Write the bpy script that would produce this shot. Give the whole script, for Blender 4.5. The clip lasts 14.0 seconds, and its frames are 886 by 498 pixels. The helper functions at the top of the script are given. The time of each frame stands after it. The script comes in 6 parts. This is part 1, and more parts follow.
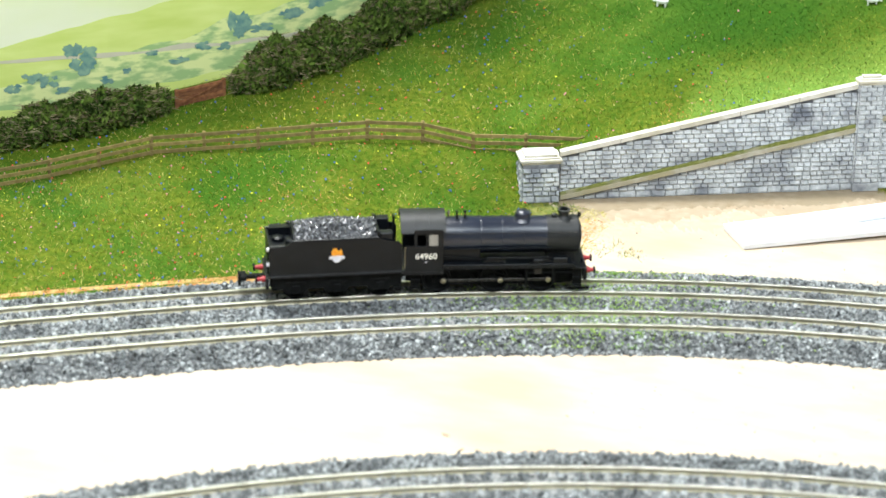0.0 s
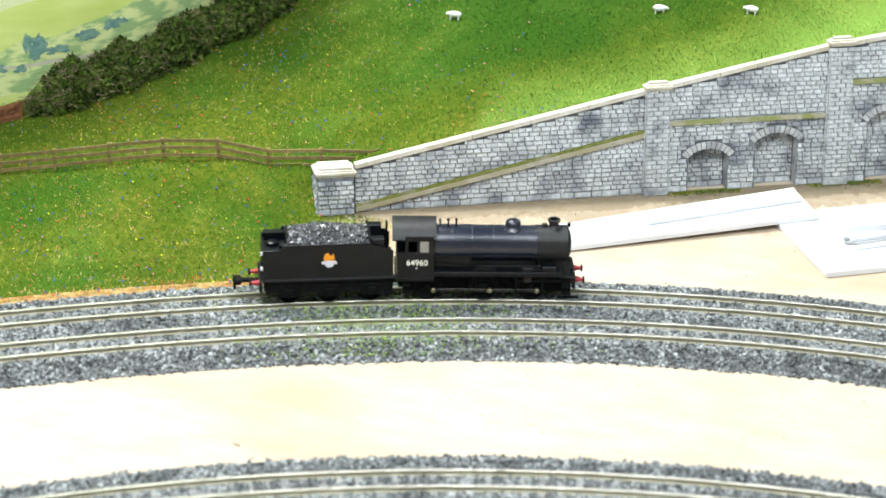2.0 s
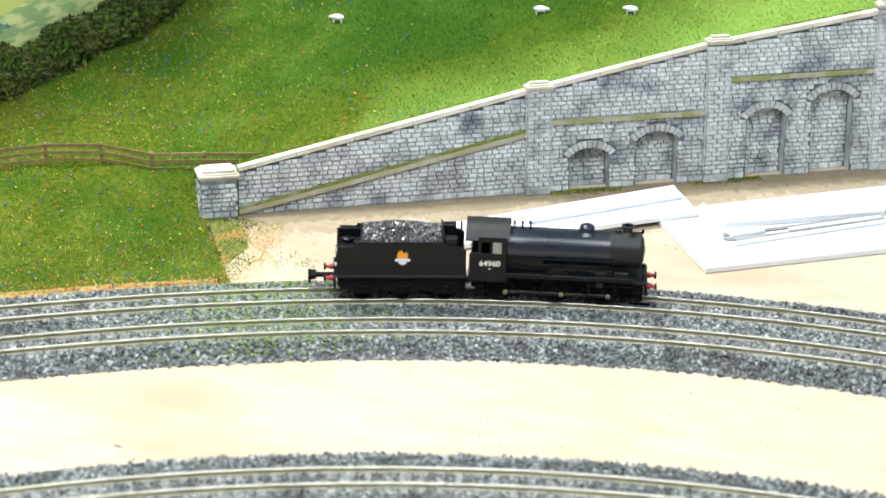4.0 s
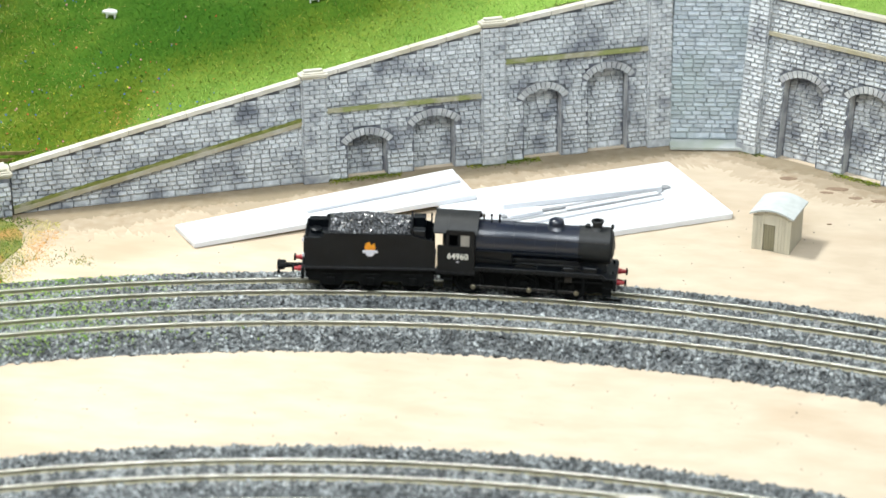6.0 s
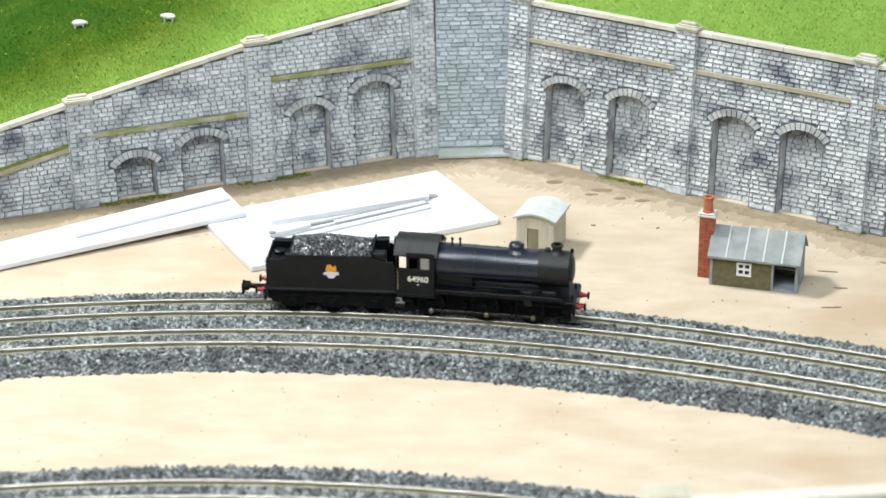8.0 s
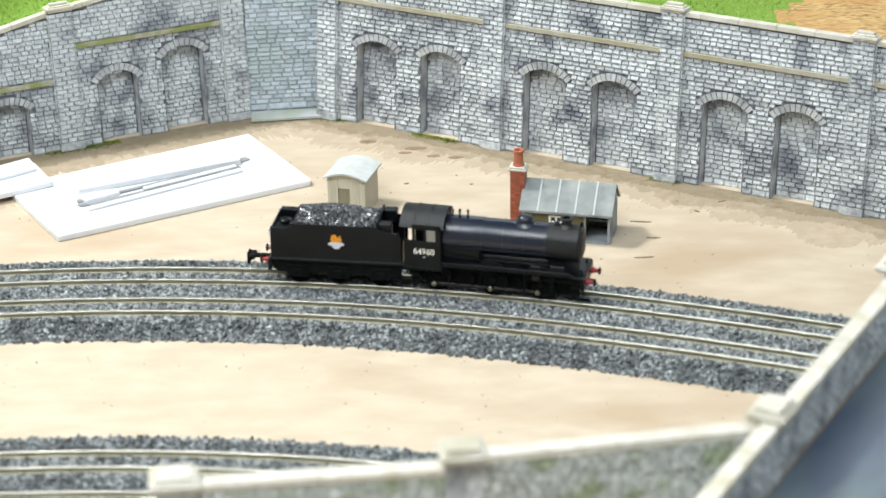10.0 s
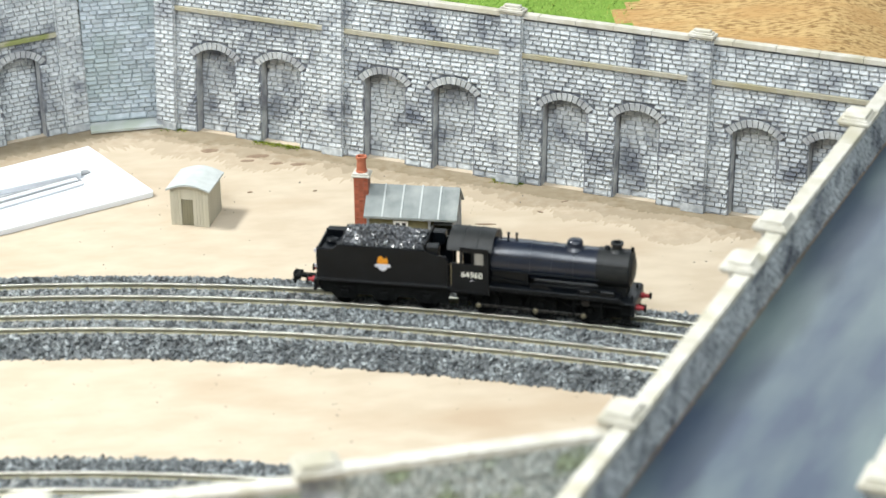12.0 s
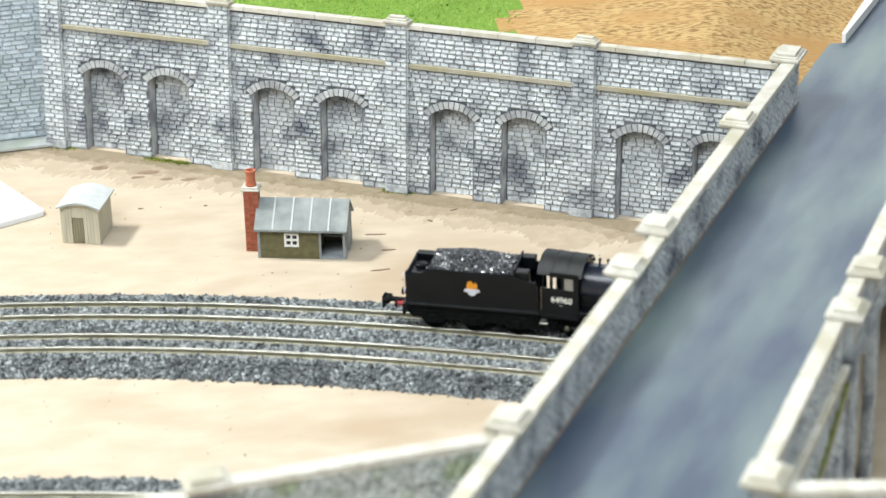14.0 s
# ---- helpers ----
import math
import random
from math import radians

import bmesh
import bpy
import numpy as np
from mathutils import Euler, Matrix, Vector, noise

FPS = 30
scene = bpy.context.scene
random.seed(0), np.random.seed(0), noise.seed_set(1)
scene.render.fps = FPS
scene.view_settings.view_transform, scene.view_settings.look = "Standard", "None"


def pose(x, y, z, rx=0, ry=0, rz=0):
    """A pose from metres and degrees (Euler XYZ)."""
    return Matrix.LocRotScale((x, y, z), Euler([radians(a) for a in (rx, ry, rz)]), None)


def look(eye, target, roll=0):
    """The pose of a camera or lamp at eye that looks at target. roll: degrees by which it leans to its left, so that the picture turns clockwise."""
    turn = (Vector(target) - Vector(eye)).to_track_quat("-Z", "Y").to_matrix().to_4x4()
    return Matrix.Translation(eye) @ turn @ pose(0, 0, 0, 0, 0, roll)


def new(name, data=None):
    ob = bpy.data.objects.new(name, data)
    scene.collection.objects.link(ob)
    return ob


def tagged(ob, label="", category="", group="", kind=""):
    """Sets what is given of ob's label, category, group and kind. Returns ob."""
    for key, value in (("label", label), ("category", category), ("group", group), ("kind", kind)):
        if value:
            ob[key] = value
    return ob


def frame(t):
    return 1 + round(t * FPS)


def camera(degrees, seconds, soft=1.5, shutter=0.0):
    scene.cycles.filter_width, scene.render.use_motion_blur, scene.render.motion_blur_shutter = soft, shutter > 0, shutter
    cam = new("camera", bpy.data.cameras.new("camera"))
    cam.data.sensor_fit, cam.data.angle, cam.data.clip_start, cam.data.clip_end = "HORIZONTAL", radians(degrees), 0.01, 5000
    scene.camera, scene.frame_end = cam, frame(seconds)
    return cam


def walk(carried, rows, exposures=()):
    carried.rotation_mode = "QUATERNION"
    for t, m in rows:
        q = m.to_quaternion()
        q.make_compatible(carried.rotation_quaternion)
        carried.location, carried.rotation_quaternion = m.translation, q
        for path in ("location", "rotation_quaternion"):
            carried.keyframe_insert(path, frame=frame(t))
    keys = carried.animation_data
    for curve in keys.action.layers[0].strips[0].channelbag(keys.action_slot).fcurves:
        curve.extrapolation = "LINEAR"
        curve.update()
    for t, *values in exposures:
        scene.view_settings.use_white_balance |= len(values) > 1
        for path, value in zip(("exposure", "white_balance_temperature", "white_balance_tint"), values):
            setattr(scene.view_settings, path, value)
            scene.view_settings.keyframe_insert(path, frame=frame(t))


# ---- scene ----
cam = camera(19.95, 14.0, soft=1.5)
PATH = [
    (0, (-0.08080, -0.79082, 0.37951), (-0.29579, -0.00707, -0.00717), 1.22),
    (0.5, (-0.07678, -0.79483, 0.37759), (-0.28258, -0.00730, -0.00637), 1.09),
    (1, (-0.06738, -0.79517, 0.37920), (-0.26140, -0.00380, -0.00301), 0.85),
    (1.5, (-0.05682, -0.79708, 0.37951), (-0.23216, -0.00003, 0.00007), 0.94),
    (2, (-0.05623, -0.79695, 0.37885), (-0.22318, 0.00326, 0.00230), 1.10),
    (2.5, (-0.05457, -0.80226, 0.38008), (-0.21808, -0.00031, 0.00572), 1.06),
    (5, (-0.03414, -0.79935, 0.37600), (-0.14146, 0.01255, 0.00276), 1.16),
    (5.5, (-0.02807, -0.79800, 0.37512), (-0.12008, 0.01561, 0.00153), 0.92),
    (6, (-0.02198, -0.79639, 0.37399), (-0.10249, 0.01888, 0.00137), 0.77),
    (6.5, (-0.01668, -0.79701, 0.37526), (-0.08575, 0.01932, 0.00265), 0.40),
    (7, (-0.01260, -0.80170, 0.37689), (-0.06987, 0.01614, 0.00557), 0.42),
    (7.5, (-0.00208, -0.80736, 0.38002), (-0.03951, 0.01231, 0.01024), 0.15),
    (8, (0.00694, -0.80365, 0.37853), (-0.01898, 0.01708, 0.01012), -0.33),
    (8.5, (0.01879, -0.80090, 0.37781), (0.00144, 0.02003, 0.00934), -0.55),
    (9, (0.03010, -0.80057, 0.36903), (0.02177, 0.01928, -0.00214), -0.77),
    (11.5, (0.02536, -0.78991, 0.37166), (0.09189, 0.02276, -0.00931), -0.89),
    (12, (0.02675, -0.79416, 0.37450), (0.10325, 0.01755, -0.00665), -0.96),
    (12.5, (0.02738, -0.80113, 0.37635), (0.11242, 0.00998, -0.00426), -1.07),
    (13, (0.02777, -0.80621, 0.37904), (0.12869, 0.00344, -0.00079), -0.96),
    (13.5, (0.02836, -0.80486, 0.37938), (0.13335, 0.00462, 0.00028), -0.99),
    (14, (0.03291, -0.79976, 0.37783), (0.14159, 0.00899, -0.00180), -1.54),
]
EXPOSURES = [(0, 0.27), (2.5, 0.13), (5, 0.0), (7.5, -0.1), (9, -0.12), (11.5, -0.06), (14, 0.0)]
walk(cam, [(t, look(eye, target, roll)) for t, eye, target, roll in PATH], EXPOSURES)
cam.data.dof.use_dof = True
cam.data.dof.focus_distance = 0.93
cam.data.dof.aperture_fstop = 18.0

# ---- light: a dim room with unseen lamps over the layout ----
world = bpy.data.worlds.new("room_air")
scene.world = world
world.use_nodes = True
world.node_tree.nodes["Background"].inputs[0].default_value = (0.9, 0.95, 1.0, 1)
world.node_tree.nodes["Background"].inputs[1].default_value = 0.25


def area_lamp(name, x, y, z, sx, sy, watts, colour, target):
    data = bpy.data.lights.new(name, "AREA")
    data.shape, data.size, data.size_y, data.energy, data.color = "RECTANGLE", sx, sy, watts, colour
    ob = new(name, data)
    ob.matrix_world = look((x, y, z), target)
    return ob


area_lamp("ceiling_lamp", -0.52, 0.16, 0.95, 0.24, 0.14, 15.0, (0.975, 0.99, 0.96), (-0.15, -0.05, 0))
# unseen fills added: front strip for the left board, broad cool one for walls
area_lamp("ceiling_lamp", -0.30, -0.62, 0.85, 0.70, 0.22, 6.3, (0.95, 0.975, 1.0), (-0.15, -0.10, 0))
area_lamp("ceiling_lamp", 0.22, -0.75, 1.35, 1.4, 0.35, 13.2, (0.82, 0.925, 0.99), (0.05, 0.0, 0.03))
# unseen source added at the back wall, inferred from sheen on rails and road
area_lamp("window_light", 0.42, 1.22, 0.72, 0.8, 0.55, 5.5, (0.88, 0.95, 1.0), (0.1, -0.1, 0.0))

# ---- materials ----
MM = 0.001


def mat(name, c1, c2, size=2.0, rough=0.7, metal=0.0, bump=0.0, bump_size=None, c3=None, big=30.0, rnd=0.0, island=0.0,
        lo=0.35, hi=0.65, stretch=(1, 1, 1), big_lo=0.45, big_hi=0.65, spec=0.5, world_space=False):
    """A two-scale noise material; sizes in millimetres."""
    m = bpy.data.materials.new(name)
    m.use_nodes = True
    nt = m.node_tree
    nodes, links = nt.nodes, nt.links
    bsdf = nodes["Principled BSDF"]
    bsdf.inputs["Roughness"].default_value = rough
    bsdf.inputs["Metallic"].default_value = metal
    bsdf.inputs["Specular IOR Level"].default_value = spec
    if world_space:
        source = nodes.new("ShaderNodeNewGeometry").outputs["Position"]
    else:
        source = nodes.new("ShaderNodeTexCoord").outputs["Object"]
    scale = nodes.new("ShaderNodeVectorMath")
    scale.operation = "MULTIPLY"
    scale.inputs[1].default_value = [1000.0 * v for v in stretch]
    links.new(source, scale.inputs[0])

    def noise_node(mm, detail):
        n = nodes.new("ShaderNodeTexNoise")
        n.inputs["Scale"].default_value = 1.0 / mm
        n.inputs["Detail"].default_value = detail
        links.new(scale.outputs[0], n.inputs["Vector"])
        return n.outputs["Fac"]

    def ramp(fac, a, b):
        r = nodes.new("ShaderNodeMapRange")
        r.inputs["From Min"].default_value, r.inputs["From Max"].default_value = a, b
        links.new(fac, r.inputs["Value"])
        return r.outputs["Result"]

    def mix(fac, a, b):
        x = nodes.new("ShaderNodeMix")
        x.data_type = "RGBA"
        links.new(fac, x.inputs["Factor"])
        for sock, v in ((x.inputs["A"], a), (x.inputs["B"], b)):
            if isinstance(v, tuple):
                sock.default_value = (*v, 1)
            else:
                links.new(v, sock)
        return x.outputs["Result"]

    colour = mix(ramp(noise_node(size, 5), lo, hi), c1, c2)
    if c3:
        colour = mix(ramp(noise_node(big, 4), big_lo, big_hi), colour, c3)
    for amount, kind in ((rnd, "ShaderNodeObjectInfo"), (island, "ShaderNodeNewGeometry")):
        if amount:
            info = nodes.new(kind)
            out = info.outputs["Random"] if kind == "ShaderNodeObjectInfo" else info.outputs["Random Per Island"]
            span = nodes.new("ShaderNodeMapRange")
            span.inputs["To Min"].default_value, span.inputs["To Max"].default_value = 1 - amount, 1 + amount
            links.new(out, span.inputs["Value"])
            hsv = nodes.new("ShaderNodeHueSaturation")
            links.new(span.outputs["Result"], hsv.inputs["Value"])
            links.new(colour, hsv.inputs["Color"])
            colour = hsv.outputs["Color"]
    links.new(colour, bsdf.inputs["Base Color"])
    if bump:
        b = nodes.new("ShaderNodeBump")
        b.inputs["Strength"].default_value = bump
        b.inputs["Distance"].default_value = 0.0004
        links.new(noise_node(bump_size or size, 6), b.inputs["Height"])
        links.new(b.outputs["Normal"], bsdf.inputs["Normal"])
    return m


PLY = mat("bare_plywood", (0.50, 0.412, 0.305), (0.57, 0.482, 0.37), 9, 0.75, bump=0.15, bump_size=1.5, c3=(0.45, 0.345, 0.24), big=46, stretch=(0.5, 1, 1), big_lo=0.52, big_hi=0.68)
# brown dirt wash whose colour also carries the light falling off near the walls
SHADED_WASHES = [mat("brown_dirt_wash", (0.515 - k, 0.41 - 0.82 * k, 0.30 - 0.68 * k), (0.585 - k, 0.48 - 0.82 * k, 0.365 - 0.68 * k), 4, 0.85, bump=0.2, bump_size=1.2, c3=(0.53 - k, 0.43 - 0.82 * k, 0.32 - 0.68 * k), big=14) for k in (0.09, 0.18, 0.275)]
DARK_BROWN = mat("damp_stain", (0.22, 0.15, 0.10), (0.30, 0.21, 0.14), 4, 0.6)
STONE = mat("grey_cast_stone", (0.40, 0.43, 0.45), (0.60, 0.63, 0.645), 1.8, 0.85, bump=0.7, bump_size=0.9, c3=(0.125, 0.14, 0.17), big=12, rnd=0.09, island=0.09, big_lo=0.47, big_hi=0.72, world_space=True)
STONE_MOSS = mat("greenish_weathered_stone", (0.31, 0.34, 0.32), (0.50, 0.52, 0.49), 2.0, 0.88, bump=0.7, bump_size=0.9, c3=(0.26, 0.30, 0.20), big=9, rnd=0.14, island=0.14, big_lo=0.52, big_hi=0.66, world_space=True)
ARCH_STONE = mat("pale_arch_stone", (0.40, 0.42, 0.43), (0.54, 0.56, 0.565), 2.0, 0.85, bump=0.5, bump_size=0.8, c3=(0.30, 0.31, 0.33), big=8, rnd=0.1, world_space=True)
REVEAL = mat("plain_grey_reveal", (0.40, 0.42, 0.43), (0.55, 0.57, 0.58), 4, 0.85, bump=0.3, c3=(0.24, 0.25, 0.28), big=9, world_space=True)
STONE_BLUE = mat("blue_grey_stone", (0.40, 0.46, 0.51), (0.54, 0.60, 0.64), 2.2, 0.85, bump=0.6, bump_size=0.9, c3=(0.42, 0.49, 0.505), big=16, rnd=0.18, island=0.16, world_space=True)
JOINT = mat("streaked_mortar", (0.10, 0.11, 0.125), (0.27, 0.285, 0.31), 2.4, 0.9, c3=(0.12, 0.13, 0.155), big=11, bump=0.3, world_space=True)
COPING = mat("cream_coping_stone", (0.55, 0.525, 0.45), (0.64, 0.62, 0.56), 3, 0.8, bump=0.25, c3=(0.46, 0.43, 0.33), big=14, rnd=0.06)
LEDGE = mat("buff_ledge", (0.36, 0.33, 0.25), (0.42, 0.40, 0.33), 2.5, 0.9, c3=(0.33, 0.30, 0.19), big=15, bump=0.3)
MOSS = mat("green_moss", (0.11, 0.135, 0.025), (0.22, 0.235, 0.06), 1.5, 0.95, c3=(0.30, 0.29, 0.20), big=10, big_lo=0.55, big_hi=0.7, bump=0.8, bump_size=0.6)
LEDGE_MOSS = mat("mossy_green_ledge", (0.32, 0.31, 0.20), (0.42, 0.40, 0.31), 2.5, 0.95, c3=(0.24, 0.265, 0.10), big=9, big_lo=0.5, big_hi=0.6, bump=0.4)
SILL = mat("pale_sill_stone", (0.46, 0.49, 0.49), (0.54, 0.56, 0.55), 4, 0.85, c3=(0.42, 0.46, 0.40), big=12)
GRASS = mat("grass_mat", (0.050, 0.098, 0.006), (0.125, 0.145, 0.015), 2.2, 0.95, bump=1.0, bump_size=0.9, c3=(0.04, 0.10, 0.008), big=40, world_space=True, spec=0.05)


def blend_grass(m, kinds):
    """Mixes further grass colours into a mat by shares stored on the hill's mesh."""
    nt = m.node_tree
    out = nt.nodes["Principled BSDF"].inputs["Base Color"]
    for share, light, dark in kinds:
        held = nt.nodes.new("ShaderNodeAttribute")
        held.attribute_name = share
        grain = nt.nodes.new("ShaderNodeTexNoise")
        grain.inputs["Scale"].default_value = 450.0
        tone = nt.nodes.new("ShaderNodeMix")
        tone.data_type = "RGBA"
        tone.inputs["A"].default_value, tone.inputs["B"].default_value = (*light, 1), (*dark, 1)
        nt.links.new(nt.nodes.new("ShaderNodeNewGeometry").outputs["Position"], grain.inputs["Vector"])
        nt.links.new(grain.outputs["Fac"], tone.inputs["Factor"])
        mixed = nt.nodes.new("ShaderNodeMix")
        mixed.data_type = "RGBA"
        nt.links.new(held.outputs["Fac"], mixed.inputs["Factor"])
        nt.links.new(out.links[0].from_socket, mixed.inputs["A"])
        nt.links.new(tone.outputs["Result"], mixed.inputs["B"])
        nt.links.new(mixed.outputs["Result"], out)


blend_grass(GRASS, (("deep_grass", (0.014, 0.058, 0.005), (0.045, 0.105, 0.010)), ("fresh_grass", (0.12, 0.25, 0.035), (0.25, 0.37, 0.08))))
BLADE = mat("grass_blades", (0.14, 0.19, 0.018), (0.28, 0.285, 0.045), 6, 0.9, island=0.6, c3=(0.09, 0.155, 0.014), big=16, world_space=True, spec=0.1)
EMERALD = mat("emerald_blades", (0.04, 0.125, 0.014), (0.085, 0.175, 0.022), 7, 0.9, island=0.55, c3=(0.03, 0.11, 0.014), big=26, world_space=True, spec=0.1)
LIME = mat("lime_blades", (0.27, 0.43, 0.09), (0.40, 0.52, 0.15), 7, 0.9, island=0.3, c3=(0.19, 0.36, 0.06), big=34, world_space=True, spec=0.1)
YELLOW = mat("yellow_fibres", (0.36, 0.33, 0.07), (0.52, 0.46, 0.18), 6, 0.9, island=0.4, world_space=True, spec=0.1)
STRAW = mat("straw_fibres", (0.60, 0.46, 0.17), (0.55, 0.26, 0.06), 8, 0.9, island=0.3, world_space=True)
PATCH = mat("mossy_earth_patch", (0.10, 0.14, 0.025), (0.20, 0.20, 0.05), 3, 0.95, c3=(0.40, 0.22, 0.07), big=20, big_lo=0.48, big_hi=0.62, bump=0.8, bump_size=0.8)
EARTH = mat("orange_scatter", (0.34, 0.14, 0.035), (0.48, 0.36, 0.15), 3, 0.95, bump=0.8, bump_size=0.8)
DIRT = mat("ochre_plaster_ground", (0.25, 0.14, 0.045), (0.53, 0.36, 0.155), 1.0, 0.9, bump=1.0, bump_size=1.3, c3=(0.44, 0.25, 0.09), big=16, stretch=(0.3, 1, 1), lo=0.38, hi=0.55)
BALLAST = mat("granite_ballast", (0.06, 0.07, 0.074), (0.35, 0.375, 0.38), 1.3, 0.55, island=0.75, bump=0.3, c3=(0.09, 0.10, 0.105), big=9)
BALLAST_BED = mat("ballast_bed", (0.04, 0.045, 0.048), (0.15, 0.16, 0.165), 0.8, 0.85, bump=1.0, bump_size=0.8)
RAIL = mat("nickel_silver_rail", (0.62, 0.60, 0.50), (0.72, 0.70, 0.60), 6, 0.34, 1.0, spec=0.5)
RAIL_SIDE = mat("weathered_rail_side", (0.36, 0.33, 0.22), (0.45, 0.42, 0.30), 5, 0.5, 0.7)
SLEEPER = mat("grey_sleeper", (0.20, 0.205, 0.20), (0.30, 0.305, 0.30), 2, 0.85, rnd=0.15)
FOAM = mat("white_foam_board", (0.68, 0.70, 0.73), (0.73, 0.75, 0.78), 12, 0.6, bump=0.05)
# strip grey deepened to take in the shadow on the undersides
FOAM_CUT = mat("grey_card_strip", (0.24, 0.25, 0.26), (0.33, 0.34, 0.35), 5, 0.7)
BLACK = mat("satin_black_paint", (0.0020, 0.0031, 0.0046), (0.0042, 0.0060, 0.0082), 5, 0.38, bump=0.04, spec=0.26)
BOILER = mat("blue_black_boiler_paint", (0.003, 0.0065, 0.018), (0.006, 0.011, 0.026), 6, 0.32, bump=0.03, spec=0.75)
MATT = mat("matt_black_frames", (0.0018, 0.0023, 0.0026), (0.0055, 0.0065, 0.0065), 2, 0.7, spec=0.15)
ROOFBLACK = mat("dull_black_roof", (0.006, 0.0075, 0.008), (0.013, 0.015, 0.016), 3, 0.5, spec=0.4)
STEEL = mat("bright_steel", (0.30, 0.28, 0.25), (0.42, 0.40, 0.36), 2, 0.35, 1.0)
OILY = mat("oily_dark_steel", (0.010, 0.010, 0.009), (0.05, 0.045, 0.04), 1.5, 0.4, 0.6)
BRASS = mat("oily_brass", (0.36, 0.32, 0.22), (0.46, 0.41, 0.30), 2, 0.4, 1.0)
RED = mat("red_buffer_paint", (0.30, 0.015, 0.022), (0.40, 0.03, 0.035), 2, 0.5)
WHITE_INK = mat("cream_lettering", (0.82, 0.80, 0.70), (0.86, 0.84, 0.76), 3, 0.6)
ORANGE_INK = mat("orange_crest", (0.85, 0.36, 0.02), (0.70, 0.25, 0.01), 0.8, 0.6)
SILVER_INK = mat("silver_crest", (0.62, 0.62, 0.70), (0.75, 0.75, 0.80), 0.8, 0.6)
COAL = mat("glossy_coal", (0.02, 0.022, 0.025), (0.10, 0.105, 0.115), 1, 0.24, island=0.6, spec=1.0)
GLASS = mat("dusty_glazing", (0.25, 0.24, 0.22), (0.30, 0.29, 0.26), 2, 0.15)
CREAM_SHED = mat("cream_shed_boards", (0.50, 0.47, 0.37), (0.56, 0.53, 0.43), 3, 0.8, stretch=(1, 1, 0.2), rnd=0.06)
SHED_ROOF = mat("pale_grey_felt", (0.46, 0.49, 0.48), (0.54, 0.57, 0.56), 4, 0.75, bump=0.15)
SHED_DOOR = mat("olive_grey_door", (0.20, 0.185, 0.12), (0.26, 0.24, 0.16), 3, 0.8, stretch=(1, 1, 0.2))
HUT_WALL = mat("olive_hut_boards", (0.115, 0.105, 0.045), (0.16, 0.145, 0.07), 2, 0.8, rnd=0.1)
HUT_ROOF = mat("slate_grey_felt", (0.20, 0.225, 0.22), (0.27, 0.295, 0.29), 5, 0.75, bump=0.15, c3=(0.33, 0.35, 0.34), big=9)
GREY_TRIM = mat("mid_grey_trim", (0.24, 0.26, 0.28), (0.31, 0.33, 0.35), 3, 0.7)
WHITE_TRIM = mat("white_window_paint", (0.78, 0.78, 0.76), (0.82, 0.82, 0.80), 3, 0.6)
DARK_PANE = mat("dark_window_pane", (0.02, 0.025, 0.03), (0.035, 0.04, 0.045), 3, 0.12)
BRICK = mat("red_brick", (0.33, 0.085, 0.045), (0.44, 0.13, 0.07), 1.5, 0.85, rnd=0.25, island=0.2)
BRICK_JOINT = mat("brick_mortar", (0.30, 0.13, 0.09), (0.36, 0.18, 0.12), 1, 0.9)
POT = mat("terracotta_pot", (0.42, 0.12, 0.06), (0.50, 0.17, 0.09), 2, 0.8)
FENCE = mat("brown_fence_wood", (0.17, 0.125, 0.04), (0.26, 0.195, 0.075), 2, 0.8, rnd=0.2)
GATE = mat("rust_brown_timber", (0.14, 0.05, 0.02), (0.24, 0.10, 0.04), 1.5, 0.85, rnd=0.2)
HEDGE = mat("hedge_foliage", (0.032, 0.068, 0.008), (0.095, 0.145, 0.025), 5, 0.9, island=0.65, world_space=True, spec=0.2)
TWIG = mat("bare_twigs", (0.20, 0.15, 0.08), (0.34, 0.29, 0.18), 5, 0.9, island=0.4)
ROAD = mat("blue_grey_road", (0.046, 0.066, 0.105), (0.062, 0.086, 0.122), 9, 0.42, bump=0.08, bump_size=1.0, c3=(0.15, 0.195, 0.195), big=24, big_lo=0.40, big_hi=0.66, stretch=(0.25, 1, 1))
WOOL = mat("white_wool", (0.72, 0.74, 0.74), (0.80, 0.81, 0.80), 1, 0.95, bump=0.4)
WALL_PAINT = mat("plain_room_wall", (0.36, 0.36, 0.35), (0.42, 0.42, 0.41), 200, 0.9)
SKY_PRINT = mat("printed_pale_fields", (0.66, 0.76, 0.32), (0.78, 0.84, 0.52), 40, 0.6, c3=(0.82, 0.86, 0.66), big=70, stretch=(0.4, 0.4, 1.6))
FIELD_PRINT = mat("printed_meadow", (0.58, 0.70, 0.18), (0.70, 0.80, 0.28), 14, 0.6, stretch=(0.4, 0.4, 2))
SCRUB_PRINT = mat("printed_scrub", (0.34, 0.52, 0.22), (0.72, 0.80, 0.36), 4, 0.6, lo=0.42, hi=0.58, stretch=(0.5, 0.5, 1.4))
TREE_PRINT = mat("printed_blue_green_tree", (0.10, 0.24, 0.24), (0.26, 0.42, 0.30), 3, 0.6)
PATH_PRINT = mat("printed_track", (0.56, 0.55, 0.42), (0.62, 0.60, 0.46), 8, 0.6)
FLOWERS = [mat("flower_" + n, c, tuple(min(1, v * 1.3) for v in c), 1, 0.8) for n, c in
           (("red", (0.65, 0.06, 0.04)), ("blue", (0.05, 0.12, 0.45)), ("yellow", (0.70, 0.66, 0.05)), ("pink", (0.60, 0.25, 0.30)))]


